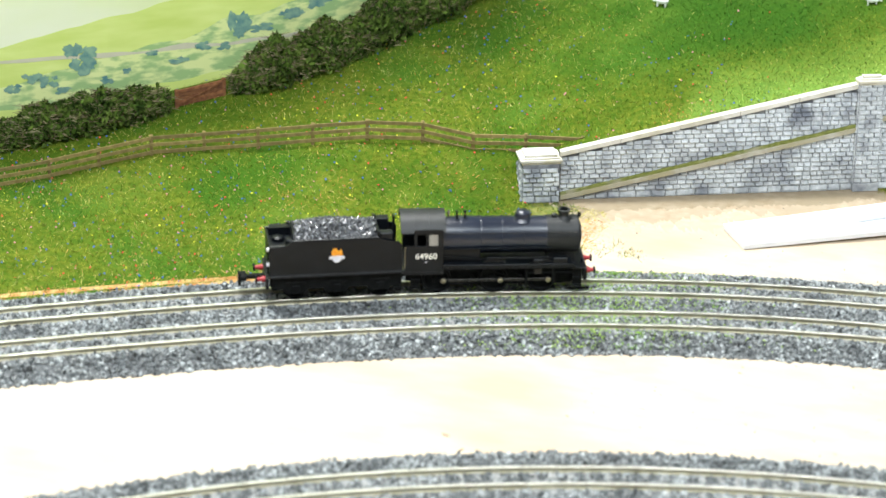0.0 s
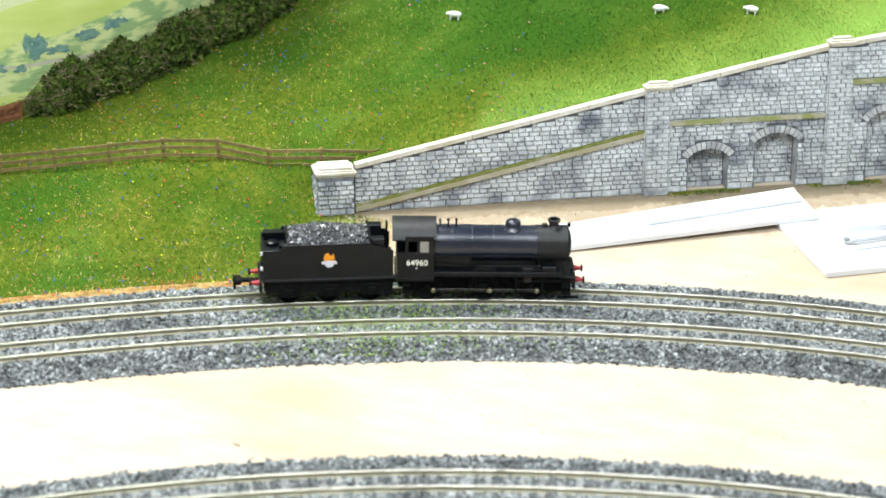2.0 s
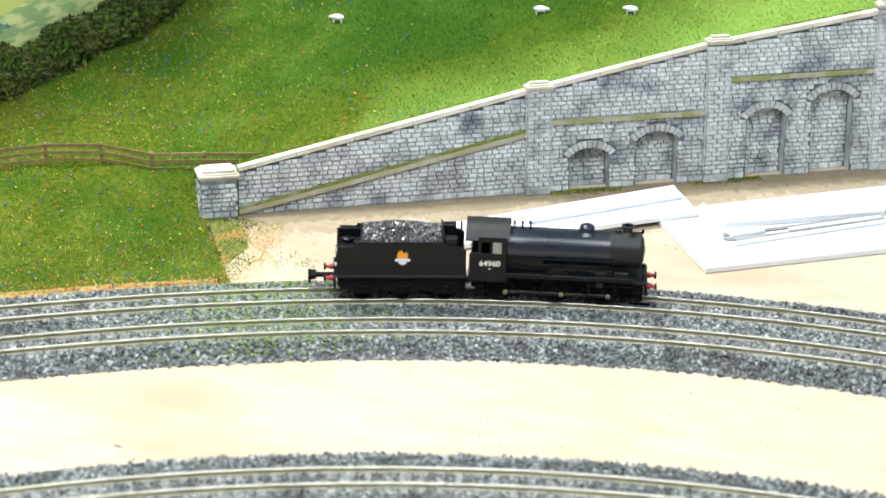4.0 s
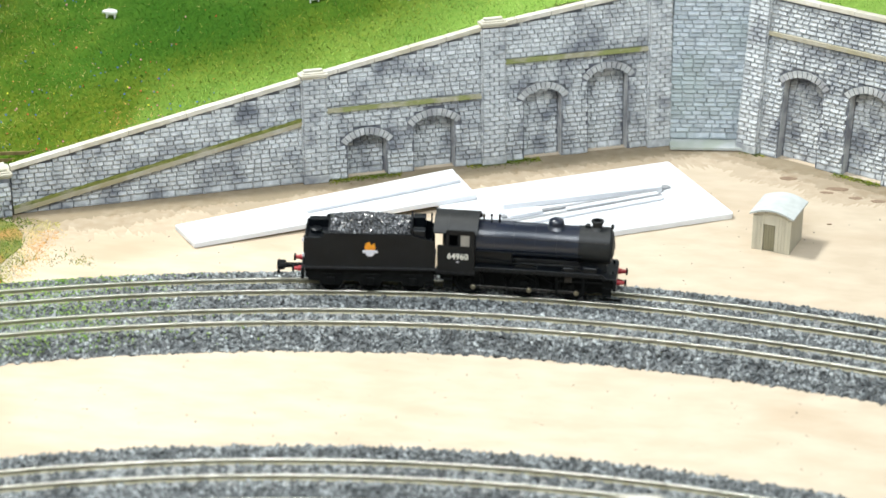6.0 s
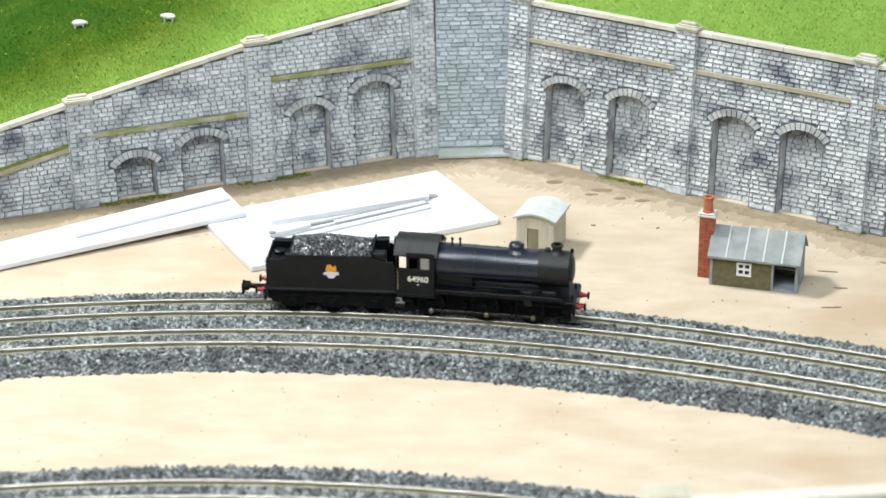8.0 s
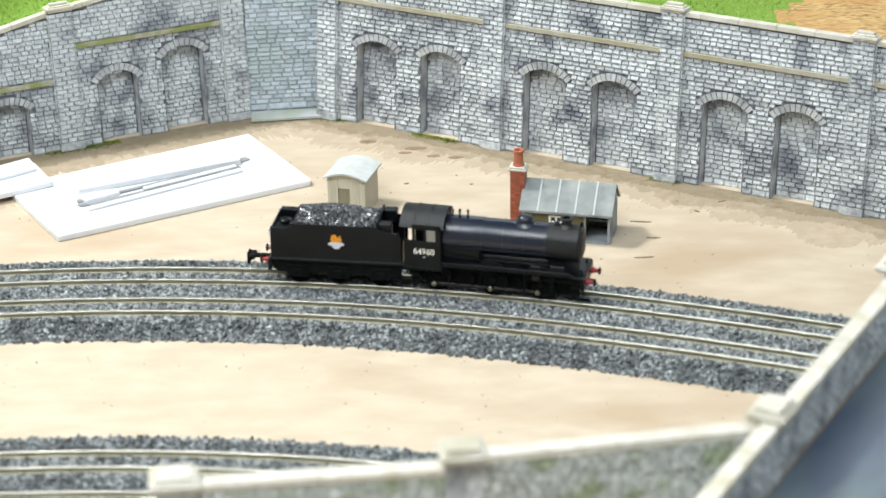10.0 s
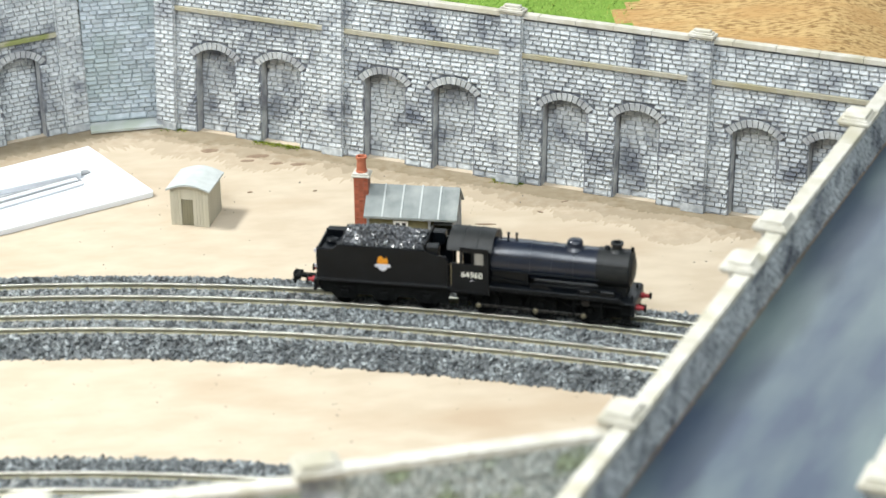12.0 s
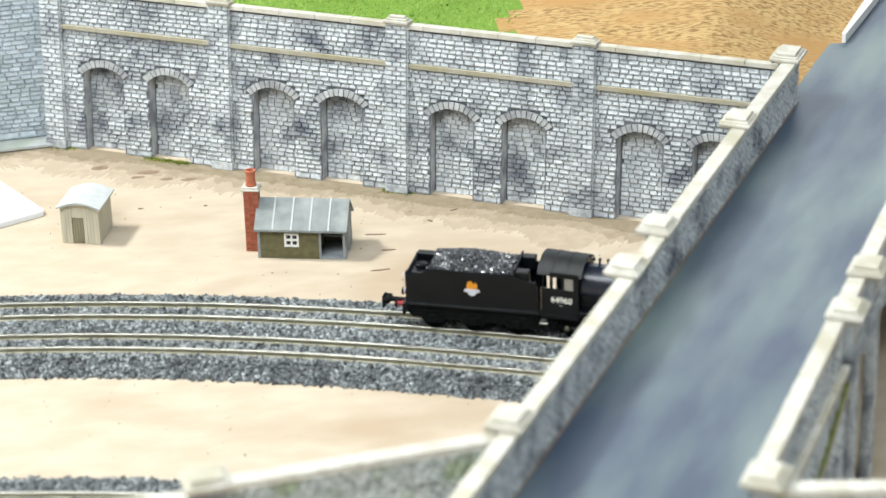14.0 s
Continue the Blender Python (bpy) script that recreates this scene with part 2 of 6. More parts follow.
# ---- mesh helpers, all in millimetres ----
def part(name, bm, material, parent=None, label="", at=None):
    me = bpy.data.meshes.new(name)
    bmesh.ops.scale(bm, vec=(MM, MM, MM), verts=bm.verts)
    bmesh.ops.recalc_face_normals(bm, faces=bm.faces)
    bm.to_mesh(me)
    bm.free()
    me.materials.append(material)
    ob = new(name, me)
    if parent:
        ob.parent = parent
    if at:
        ob.matrix_basis = at
    if label:
        ob["label"] = label
    return ob


def mm_pose(x, y, z, rz=0, rx=0, ry=0):
    return pose(x * MM, y * MM, z * MM, rx, ry, rz)


def empty(name, at, **tags):
    ob = new(name)
    ob.empty_display_size = 0.005
    ob.matrix_basis = at
    return tagged(ob, **tags)


def mesh_of(name, verts, faces, material, parent=None, smooth=False):
    me = bpy.data.meshes.new(name)
    me.from_pydata([tuple(MM * c for c in v) for v in verts], [], faces)
    me.materials.append(material)
    if smooth:
        me.shade_smooth()
    ob = new(name, me)
    if parent:
        ob.parent = parent
    return ob


def box(bm, x0, x1, y0, y1, z0, z1, bevel=0.0):
    r = bmesh.ops.create_cube(bm, size=1)
    vs = r["verts"]
    for v in vs:
        v.co = Vector((x0 if v.co.x < 0 else x1, y0 if v.co.y < 0 else y1, z0 if v.co.z < 0 else z1))
    if bevel:
        es = list({e for v in vs for e in v.link_edges})
        bmesh.ops.bevel(bm, geom=es, offset=bevel, segments=1, affect="EDGES")
    return bm


def boxed(x0, x1, y0, y1, z0, z1, bevel=0.15):
    return box(bmesh.new(), x0, x1, y0, y1, z0, z1, bevel)


def prism(bm, outline, axis, lo, hi):
    """Extrudes a closed outline of two coordinates along x, y or z."""
    def put(a, b, c):
        return {"x": (c, a, b), "y": (a, c, b), "z": (a, b, c)}[axis]
    first = [bm.verts.new(put(a, b, lo)) for a, b in outline]
    last = [bm.verts.new(put(a, b, hi)) for a, b in outline]
    n = len(outline)
    bm.faces.new(first)
    bm.faces.new(last[::-1])
    for i in range(n):
        bm.faces.new((first[i], last[i], last[(i + 1) % n], first[(i + 1) % n]))
    return bm


def lathe(bm, rings, axis="z", seg=20, centre=(0, 0, 0)):
    """rings: (distance along the axis, radius)."""
    loops = []
    for d, r in rings:
        loop = []
        for k in range(seg):
            a = 2 * math.pi * k / seg
            c, s = r * math.cos(a), r * math.sin(a)
            p = {"z": (c, s, d), "x": (d, c, s), "y": (c, d, s)}[axis]
            loop.append(bm.verts.new([p[i] + centre[i] for i in range(3)]))
        loops.append(loop)
    for a, b in zip(loops, loops[1:]):
        for k in range(seg):
            bm.faces.new((a[k], a[(k + 1) % seg], b[(k + 1) % seg], b[k]))
    bm.faces.new(loops[0][::-1])
    bm.faces.new(loops[-1])
    return bm


def rod(bm, a, b, r, seg=8):
    a, b = Vector(a), Vector(b)
    d = b - a
    q = d.to_track_quat("Z", "Y").to_matrix()
    loops = [[bm.verts.new(p + q @ Vector((r * math.cos(2 * math.pi * k / seg), r * math.sin(2 * math.pi * k / seg), 0))) for k in range(seg)] for p in (a, b)]
    for k in range(seg):
        bm.faces.new((loops[0][k], loops[0][(k + 1) % seg], loops[1][(k + 1) % seg], loops[1][k]))
    bm.faces.new(loops[0][::-1])
    bm.faces.new(loops[1])
    return bm


def smooth(ob, degrees=40):
    ob.data.shade_smooth()
    ob.data.set_sharp_from_angle(angle=radians(degrees))
    return ob


# ---- the plan: curve of the tracks, line of the walls, rise of the hill ----
CX, CY = -79.0, -590.0
RAIL_TOP = 5.5


def bend(deg):
    t = max(-1.85, min(1.32, deg / 20.0))
    return -0.49 * t - 4.34 * t * t + 0.965 * t ** 3 + 2.05 * t ** 4


def on_curve(deg, radius, wobble=1.0):
    r = radius + wobble * bend(deg)
    a = radians(deg)
    return CX + r * math.sin(a), CY + r * math.cos(a)


R_A, R_B, R_C = 569.3, 545.5, 442.2
WL0 = Vector((-273.5, 27.6))
WLU = Vector((0.9200, 0.3918)).normalized()
WR0 = Vector((57.1, 101.8))
WRU = Vector((0.8719, -0.4897)).normalized()


def lerp(v, pts):
    if v <= pts[0][0]:
        return pts[0][1]
    for (a, b), (c, d) in zip(pts, pts[1:]):
        if v <= c:
            return b + (d - b) * (v - a) / (c - a)
    return pts[-1][1]


LEAN = 0.078  # how far the retaining walls lean back, for each unit of height
SQUAT = 0.966
COPING_LINE = [(0, 19.0), (122, 42.5), (193, 57.0), (252, 67.0)]


def leaning(x, y, turn):
    """Place of a wall whose face leans back from its foot."""
    return mm_pose(x, y, 0, turn) @ pose(0, 0, 0, -math.degrees(math.atan(LEAN))) @ Matrix.Diagonal((1, 1, SQUAT, 1))


def sn(x, y):
    d = Vector((x, y)) - WL0
    return d.dot(WLU), -d.x * WLU.y + d.y * WLU.x


def sn_right(x, y):
    d = Vector((x, y)) - WR0
    return d.dot(WRU), -d.x * WRU.y + d.y * WRU.x


def hill(x, y):
    s, n = sn(x, y)
    if x > -18:
        m = max(sn_right(x, y)[1], 0)
        side = min(1.0, max(0.0, (sn_right(x, y)[0] - 195) / 40))
        return (63.0 + 0.07 * m) * (1 - side) + 50.6 * side
    base = lerp(s, COPING_LINE) * SQUAT - 2.2 if s > 0 else 17 + 0.13 * s
    base -= 7 * max(0.0, 1 - s / 70 if s > 0 else 1 + s / 30)
    z = base + (0.16 * max(n, 0) * (1 if s < 150 else max(0.4, 1 - (s - 150) / 200)) if n > 0 else 0.16 * n)
    if s < 16:
        left = max(0.0, -s)
        z *= min(1.0, max(0.0, (n + 3 + 0.3 * left) / (17 + 0.35 * left)))
    return max(z, 0.6)


# ---- room and baseboard ----
def room():
    for name, b in (("wall_west", (-1140, -1100, -1340, 1300, -52, 1500)), ("wall_east", (1000, 1040, -1340, 1300, -52, 1500)),
                    ("wall_south", (-1100, 1000, -1340, -1300, -52, 1500)), ("wall_north", (-1100, 1000, 1260, 1300, -52, 1500)),
                    ("floor", (-1100, 1000, -1300, 1260, -52, -12)), ("ceiling", (-1140, 1040, -1340, 1300, 1500, 1540))):
        bm = bmesh.new()
        box(bm, *b)
        tagged(part(name, bm, WALL_PAINT), "plain pale painted wall of the room", "wall", kind="structure")


def baseboard():
    bm = bmesh.new()
    box(bm, -700, 560, -620, 520, -12, 0, 0.5)
    tagged(part("ground", bm, PLY), "bare pale plywood baseboard with faint grain and stains", "baseboard", kind="structure")
    rng = random.Random(5)
    # damp patches and pencil-thin scuffs on the bare board
    for x, y, rx, ry in ((40, 96, 4.5, 1.8), (22, 104, 3.5, 1.8), (55, 86, 3.0, 1.3), (47, 88, 2.6, 1.2), (36, 92, 2.8, 1.0)):
        bm = bmesh.new()
        pts = [(x + rx * math.cos(a) * rng.uniform(0.85, 1.1), y + ry * math.sin(a) * rng.uniform(0.85, 1.1)) for a in [k * math.pi / 9 for k in range(18)]]
        prism(bm, pts, "z", 0.0, 0.16)
        tagged(part("stain", bm, DARK_BROWN), "small brown damp patch on the bare board", "stain", group="stains on the board")


def grass_mix(x, y):
    """Shares of deep green and of light-brightened grass at a place on the hill."""
    at = Vector((x, y, 0))
    patch = 0.35 * noise.noise(at * 0.03) + 0.25 * noise.noise(at * 0.09)
    emerald = 1.1 * math.exp(-((x + 225) / 72) ** 2 - ((y - 145) / 52) ** 2) + 0.14 + patch
    behind = sn(x, y)[1] - 5
    # lighter grass colour stands in for the glare behind and above the walls
    lime = min(0.95, max(0.0, (x + 140) / 90)) - 0.5 * patch
    if -225 < x < -20:
        lime += 0.6 * max(0.0, 1 - behind / 34)
    return emerald * (1 - 0.6 * min(1.0, max(0.0, lime))), lime


def hill_mesh():
    """Hill of grass on the left and behind the walls, cut off along the wall line."""
    step = 6.0
    xs = [-640 + step * i for i in range(int(1120 / step))]
    ys = [-190 + step * i for i in range(int(640 / step))]
    verts, index, faces, dirt, fringe = [], {}, [], [], []

    def settle(x, y):
        """The vertex for a grid place: kept, drawn onto the nearest edge of the grass, or none."""
        rad = math.hypot(x - CX, y - CY)
        if rad < 589.5 and sn(x, y)[0] > 4:
            return None
        if rad < 589.5:
            if rad < 589.5 - 1.5 * step:
                return None
            edge = 588.6 + 1.2 * noise.noise(Vector((x * 0.08, y * 0.08, 2)))
            return CX + (x - CX) * edge / rad, CY + (y - CY) * edge / rad
        if x > -18:
            s, n = sn_right(x, y)
            gap = 2.4 + 65 * LEAN
            if n > gap or s > 234:
                return x, y
            if n < gap - 1.5 * step:
                return None
            return tuple(WR0 + WRU * s + Vector((-WRU.y, WRU.x)) * gap)
        s, n = sn(x, y)
        gap = 8.6 if s < 12 else 2.4 + LEAN * lerp(s, COPING_LINE)
        if s < -1 or n > gap:
            return x, y
        if n > gap - 1.5 * step:
            return tuple(WL0 + WLU * s + Vector((-WLU.y, WLU.x)) * gap)
        if s < -1 + 1.5 * step:
            return tuple(WL0 + WLU * -1.0 + Vector((-WLU.y, WLU.x)) * n)
        return None

    for i, gx in enumerate(xs):
        for j, gy in enumerate(ys):
            place = settle(gx, gy)
            if place:
                x, y = place
                z = hill(x, y)
                z += 0.9 * noise.noise(Vector((x * 0.05, y * 0.05, 0))) * min(1, max(z - 1, 0) / 4)
                index[i, j] = len(verts)
                verts.append((x, y, z))
    for i in range(len(xs) - 1):
        for j in range(len(ys) - 1):
            quad = [(i, j), (i + 1, j), (i + 1, j + 1), (i, j + 1)]
            if all(q in index for q in quad):
                zs = [verts[index[q]][2] for q in quad]
                if max(zs) - min(zs) > 16:
                    continue
                x, y = xs[i], ys[j]
                edge = 171 + 0.28 * (y - 50) + 4 * math.sin(y * 0.2)
                (dirt if x > edge else faces).append([index[q] for q in quad])
                if edge < x < edge + 9:
                    fringe.append([index[q] for q in quad])
    slope = mesh_of("hillside", verts, faces, GRASS, smooth=True)
    shares = [grass_mix(x, y) for x, y, _ in verts]
    for name, k in (("deep_grass", 0), ("fresh_grass", 1)):
        slope.data.attributes.new(name, "FLOAT", "POINT").data.foreach_set("value", [min(1.0, max(0.0, m[k])) for m in shares])
    tagged(slope, "rough green grass hillside rising behind the stone walls", "hillside", kind="structure")
    used = sorted({k for f in dirt for k in f})
    to = {k: n for n, k in enumerate(used)}
    tagged(mesh_of("dirt_bank", [verts[k] for k in used], [[to[k] for k in f] for f in dirt], DIRT, smooth=True),
           "bare ochre brushed plaster ground behind the wall", "bare ground", kind="structure")
    outline = [(-276, 26), (-262, 28), (-246, 26.5), (-236, 17), (-232, 5), (-236, -10), (-243, -19), (-253, -30), (-262, -36), (-300, -52), (-330, -60), (-330, -30), (-300, 10)]
    k0 = len(verts)
    more = []
    for (x0, y0), (x1, y1) in zip(outline, outline[1:] + outline[:1]):
        for t in (0, 0.25, 0.5, 0.75):
            x, y = x0 + (x1 - x0) * t, y0 + (y1 - y0) * t
            more.append((x + 1.6 * noise.noise(Vector((x * 0.2, y * 0.2, 1))), y + 1.6 * noise.noise(Vector((x * 0.2, y * 0.2, 5))), 0.0))
    inner = [(-276, 26), (-266, 27), (-259, 23), (-255, 14), (-252, 4), (-254, -8), (-258, -18), (-264, -30), (-272, -38), (-300, -52), (-330, -60), (-330, -30), (-300, 10)]
    bm = prism(bmesh.new(), [(x + 2 * noise.noise(Vector((x * 0.3, y * 0.3, 1))), y) for x, y in inner], "z", 0.0, 0.25)
    tagged(part("earth_patch", bm, PATCH), "patch of orange earth scatter at the foot of the pillar", "earth patch", kind="structure")
    return verts, faces + fringe, more


def grass_blades(verts, faces, apron):
    rng = random.Random(11)
    gv, gf, sv, sf = [], [], [], []
    ev, ef, lv, lf, yv, yf = [], [], [], [], [], []
    fl = [([], []) for _ in FLOWERS]

    def blade(V, F, p, h, w, lean):
        a = rng.uniform(0, math.tau)
        c, s = math.cos(a), math.sin(a)
        b = rng.uniform(0, math.tau)
        k = len(V)
        V += [(p[0] - c * w, p[1] - s * w, p[2] - 0.2), (p[0] + c * w, p[1] + s * w, p[2] - 0.2), (p[0] + lean * math.cos(b), p[1] + lean * math.sin(b), p[2] + h)]
        F.append((k, k + 1, k + 2))

    for f in faces:
        q = [Vector(verts[k]) for k in f]
        mid = (q[0] + q[2]) / 2
        if mid.x < -520 or mid.y > 300 or mid.x > 200:
            continue
        emerald, lime = grass_mix(mid.x, mid.y)
        rust = max(math.exp(-((mid.x - x) / r) ** 2 - ((mid.y - y) / (1.3 * r)) ** 2) for x, y, r in ((-297, 22, 6), (-356, 0, 7), (-338, 2, 7), (-225, 60, 9), (-318, 12, 5)))
        for _ in range(40):
            u, v = rng.random(), rng.random()
            p = q[0].lerp(q[1], u).lerp(q[3].lerp(q[2], u), v)
            if p.x - 171 - 0.28 * (p.y - 50) > 5 * noise.noise(p * 0.12) + rng.gauss(2, 1.5):
                continue
            rad = math.hypot(p.x - CX, p.y - CY) - 588
            s, n = sn(p.x, p.y)
            bare = (s < 2 or n < 4) and rad < 9 + 5 * noise.noise(p * 0.06)
            if bare and rng.random() < 0.6:
                blade(sv, sf, p, rng.uniform(0.3, 0.9), 0.22, rng.uniform(0.6, 1.6))
            elif rng.random() < 0.04 * (p.x < -250) + 0.75 * rust:
                blade(sv, sf, p, rng.uniform(0.3, 1.0), 0.2, rng.uniform(0.5, 1.8))
            elif rng.random() < (0.12 + max(0, 0.25 * noise.noise(p * 0.05)) if p.x < -250 else 0.025):
                blade(yv, yf, p, rng.uniform(0.6, 1.4), 0.15, rng.uniform(0.6, 2.0))
            else:
                pick = rng.random()
                V, F = (ev, ef) if pick < emerald else (lv, lf) if pick < emerald + lime else (gv, gf)
                blade(V, F, p, rng.uniform(0.4, 1.4), 0.17, rng.uniform(0.5, 2.0))
        cluster = noise.noise(mid * 0.025) + 0.6 * noise.noise(mid * 0.07)
        if mid.x < -180 and rng.random() < (0.75 if mid.x < -270 else 0.75 * (-180 - mid.x) / 90) + cluster + 0.15 - (0.45 if mid.y > 100 and mid.x > -290 else 0):
            for _ in range(rng.choice((1, 1, 2, 2, 3))):
                V, F = fl[rng.choice((0, 0, 0, 1, 1, 1, 1, 2, 3, 3, 3))]
                p = q[0].lerp(q[1], rng.random()).lerp(q[3].lerp(q[2], rng.random()), rng.random()) + Vector((0, 0, 0.9))
                d = rng.choice((0.18, 0.24, 0.3, 0.42))
                k = len(V)
                V += [(p.x + d, p.y, p.z), (p.x, p.y + d, p.z + 0.1), (p.x - d, p.y, p.z), (p.x, p.y - d, p.z - 0.1), (p.x, p.y, p.z + d), (p.x, p.y, p.z - d)]
                F += [(k + a, k + b, k + c) for a, b, c in ((0, 1, 4), (1, 2, 4), (2, 3, 4), (3, 0, 4), (1, 0, 5), (2, 1, 5), (3, 2, 5), (0, 3, 5))]
    # thinner tufts over the patch in front of the pillar
    for _ in range(34000):
        p = Vector((rng.uniform(-330, -216), rng.uniform(-60, 30), 0.1))
        odd = False
        for (x0, y0, _z), (x1, y1, _w) in zip(apron, apron[1:] + apron[:1]):
            if (y0 > p.y) != (y1 > p.y) and p.x < (x1 - x0) * (p.y - y0) / (y1 - y0) + x0:
                odd = not odd
        tuft = math.exp(-((p.x + 228) / 8) ** 2 - ((p.y + 6) / 7) ** 2)
        if not odd and rng.random() > 0.8 * tuft - 0.3:
            continue
        thin = min(1.0, max(0.0, (-239 - p.x) / 12 + 0.4 * noise.noise(p * 0.12)))
        green = max(tuft, (-248 - p.x) / 10 + 0.7 * noise.noise(p * 0.09))
        if rng.random() < green:
            V, F = (gv, gf) if rng.random() < 0.7 else (ev, ef)
            blade(V, F, p, rng.uniform(0.4, 1.2), 0.17, rng.uniform(0.5, 1.8))
        elif rng.random() < thin:
            V, F = (sv, sf) if noise.noise(p * 0.06 + Vector((3, 1, 0))) > -0.05 else (yv, yf)
            blade(V, F, p, rng.uniform(0.15, 0.6), 0.2, rng.uniform(0.8, 2.6))
    # green tufts along the foot of the walls
    for s0, s1, side in ((131, 160, "l"), (186, 216, "l"), (-20, 0, "r"), (80, 92, "r"), (-60, -50, "r")):
        for _ in range(int((s1 - s0) * 34)):
            q = (WL0 + WLU * rng.uniform(s0, s1) + Vector((WLU.y, -WLU.x)) * abs(rng.gauss(0.8, 1.8))) if side == "l" else (WR0 + WRU * rng.uniform(s0, s1) + Vector((WRU.y, -WRU.x)) * abs(rng.gauss(0.6, 1.5)))
            blade(gv, gf, Vector((q.x, q.y, 0.2)), rng.uniform(0.2, 0.7), 0.2, rng.uniform(0.5, 1.3))
    tagged(mesh_of("grass", gv, gf, BLADE), "short bright green static grass on the hillside", "grass", kind="stuff")
    tagged(mesh_of("grass", ev, ef, EMERALD), "deep emerald static grass high on the hillside", "grass", kind="stuff")
    tagged(mesh_of("grass", lv, lf, LIME), "fresh light green static grass behind the wall", "grass", kind="stuff")
    tagged(mesh_of("dry_grass", yv, yf, YELLOW), "pale yellow fibres mixed into the grass", "dry grass", kind="stuff")
    tagged(mesh_of("dry_grass", sv, sf, STRAW), "straw and orange dry fibres at the edge of the grass", "dry grass", kind="stuff")
    for (V, F), m in zip(fl, FLOWERS):
        tagged(mesh_of("wild_flowers", V, F, m), "tiny " + m.name.split("_")[1] + " wild flower flecks scattered in grass", "flowers", kind="stuff")


# ---- tracks ----
def stones_along(name, lo, hi, height, a0, a1, count, seed, wobble, size=(0.5, 1.25), parent=None):
    """Loose angular ballast between two radii."""
    rng = random.Random(seed)
    V, F = [], []
    for _ in range(count):
        deg = rng.uniform(a0, a1)
        r = rng.uniform(lo - 1.5, hi + 1.5)
        if (r < lo or r > hi) and rng.random() < 0.45:
            continue
        x, y = on_curve(deg, r, wobble)
        z = height(r)
        k = len(V)
        d = rng.uniform(*size)
        rot = Euler((rng.uniform(0, 6), rng.uniform(0, 6), rng.uniform(0, 6))).to_matrix()
        shape = ((1, 0, 0), (0, 1, 0), (-1, 0.2, 0), (0, -1, 0.2), (0.2, 0, 0.85), (0, 0.2, -0.85))
        V += [tuple(Vector((x, y, z)) + rot @ Vector((c[0] * d * rng.uniform(0.7, 1.2), c[1] * d * rng.uniform(0.6, 1.0), c[2] * d))) for c in shape]
        F += [(k + a, k + b, k + c) for a, b, c in ((0, 1, 4), (1, 2, 4), (2, 3, 4), (3, 0, 4), (1, 0, 5), (2, 1, 5), (3, 2, 5), (0, 3, 5))]
    ob = mesh_of(name, V, F, BALLAST, parent)
    return tagged(ob, "loose blue-grey granite ballast chips round the sleepers", "ballast", kind="stuff")


def strip(name, profile, a0, a1, steps, wobble, material):
    """Sweeps an open profile of (radius, z) along the curve."""
    V, F = [], []
    for i in range(steps + 1):
        deg = a0 + (a1 - a0) * i / steps
        for r, z in profile:
            x, y = on_curve(deg, r + 0.8 * noise.noise(Vector((deg * 1.5, r * 0.3, 0))) * (z < 0.5), wobble)
            V.append((x, y, z))
    n = len(profile)
    for i in range(steps):
        for j in range(n - 1):
            F.append((i * n + j, i * n + j + 1, (i + 1) * n + j + 1, (i + 1) * n + j))
    return mesh_of(name, V, F, material, smooth=True)


def railway_track(radius, a0, a1, wobble, label):
    track = empty("railway_track", Matrix(), label=label, category="railway track", kind="structure")
    steps = int((a1 - a0) * 2)
    for side in (-4.75, 4.75):
        for nm, prof, m in (("rail", [(-0.42, 5.0), (-0.42, RAIL_TOP - 0.08), (-0.34, RAIL_TOP), (0.34, RAIL_TOP), (0.42, RAIL_TOP - 0.08), (0.42, 5.0)], RAIL),
                            ("rail_web", [(-0.5, 3.5), (-0.5, 3.7), (-0.22, 3.95), (-0.22, 5.05), (0.22, 5.05), (0.22, 3.95), (0.5, 3.7), (0.5, 3.5)], RAIL_SIDE)):
            ob = strip(nm, [(radius + side + r, z) for r, z in prof], a0, a1, steps, wobble, m)
            ob.data.set_sharp_from_angle(angle=radians(30))
            ob.parent = track
    bm = boxed(-1.15, 1.15, -8.4, 8.4, 2.0, 3.75, 0.1)
    first = part("sleeper", bm, SLEEPER, track)
    count = int(radians(a1 - a0) * radius / 5.4)
    for k in range(count):
        deg = a0 + (a1 - a0) * (k + 0.5) / count
        x, y = on_curve(deg, radius, wobble)
        ob = first if k == 0 else first.copy()
        if k:
            scene.collection.objects.link(ob)
        ob.matrix_basis = mm_pose(x, y, 0, -deg)
    return track


def bed_height(radius_pairs, lo, hi):
    def height(r):
        edge = min(r - lo, hi - r)
        z = min(3.6, max(0.3, edge * 0.55))
        for c in radius_pairs:
            d = abs(r - c)
            if abs(d - 4.75) < 1.3:
                return min(z, 3.2)
            if d < 8.4:
                return min(z, 3.55)
        return z
    return height


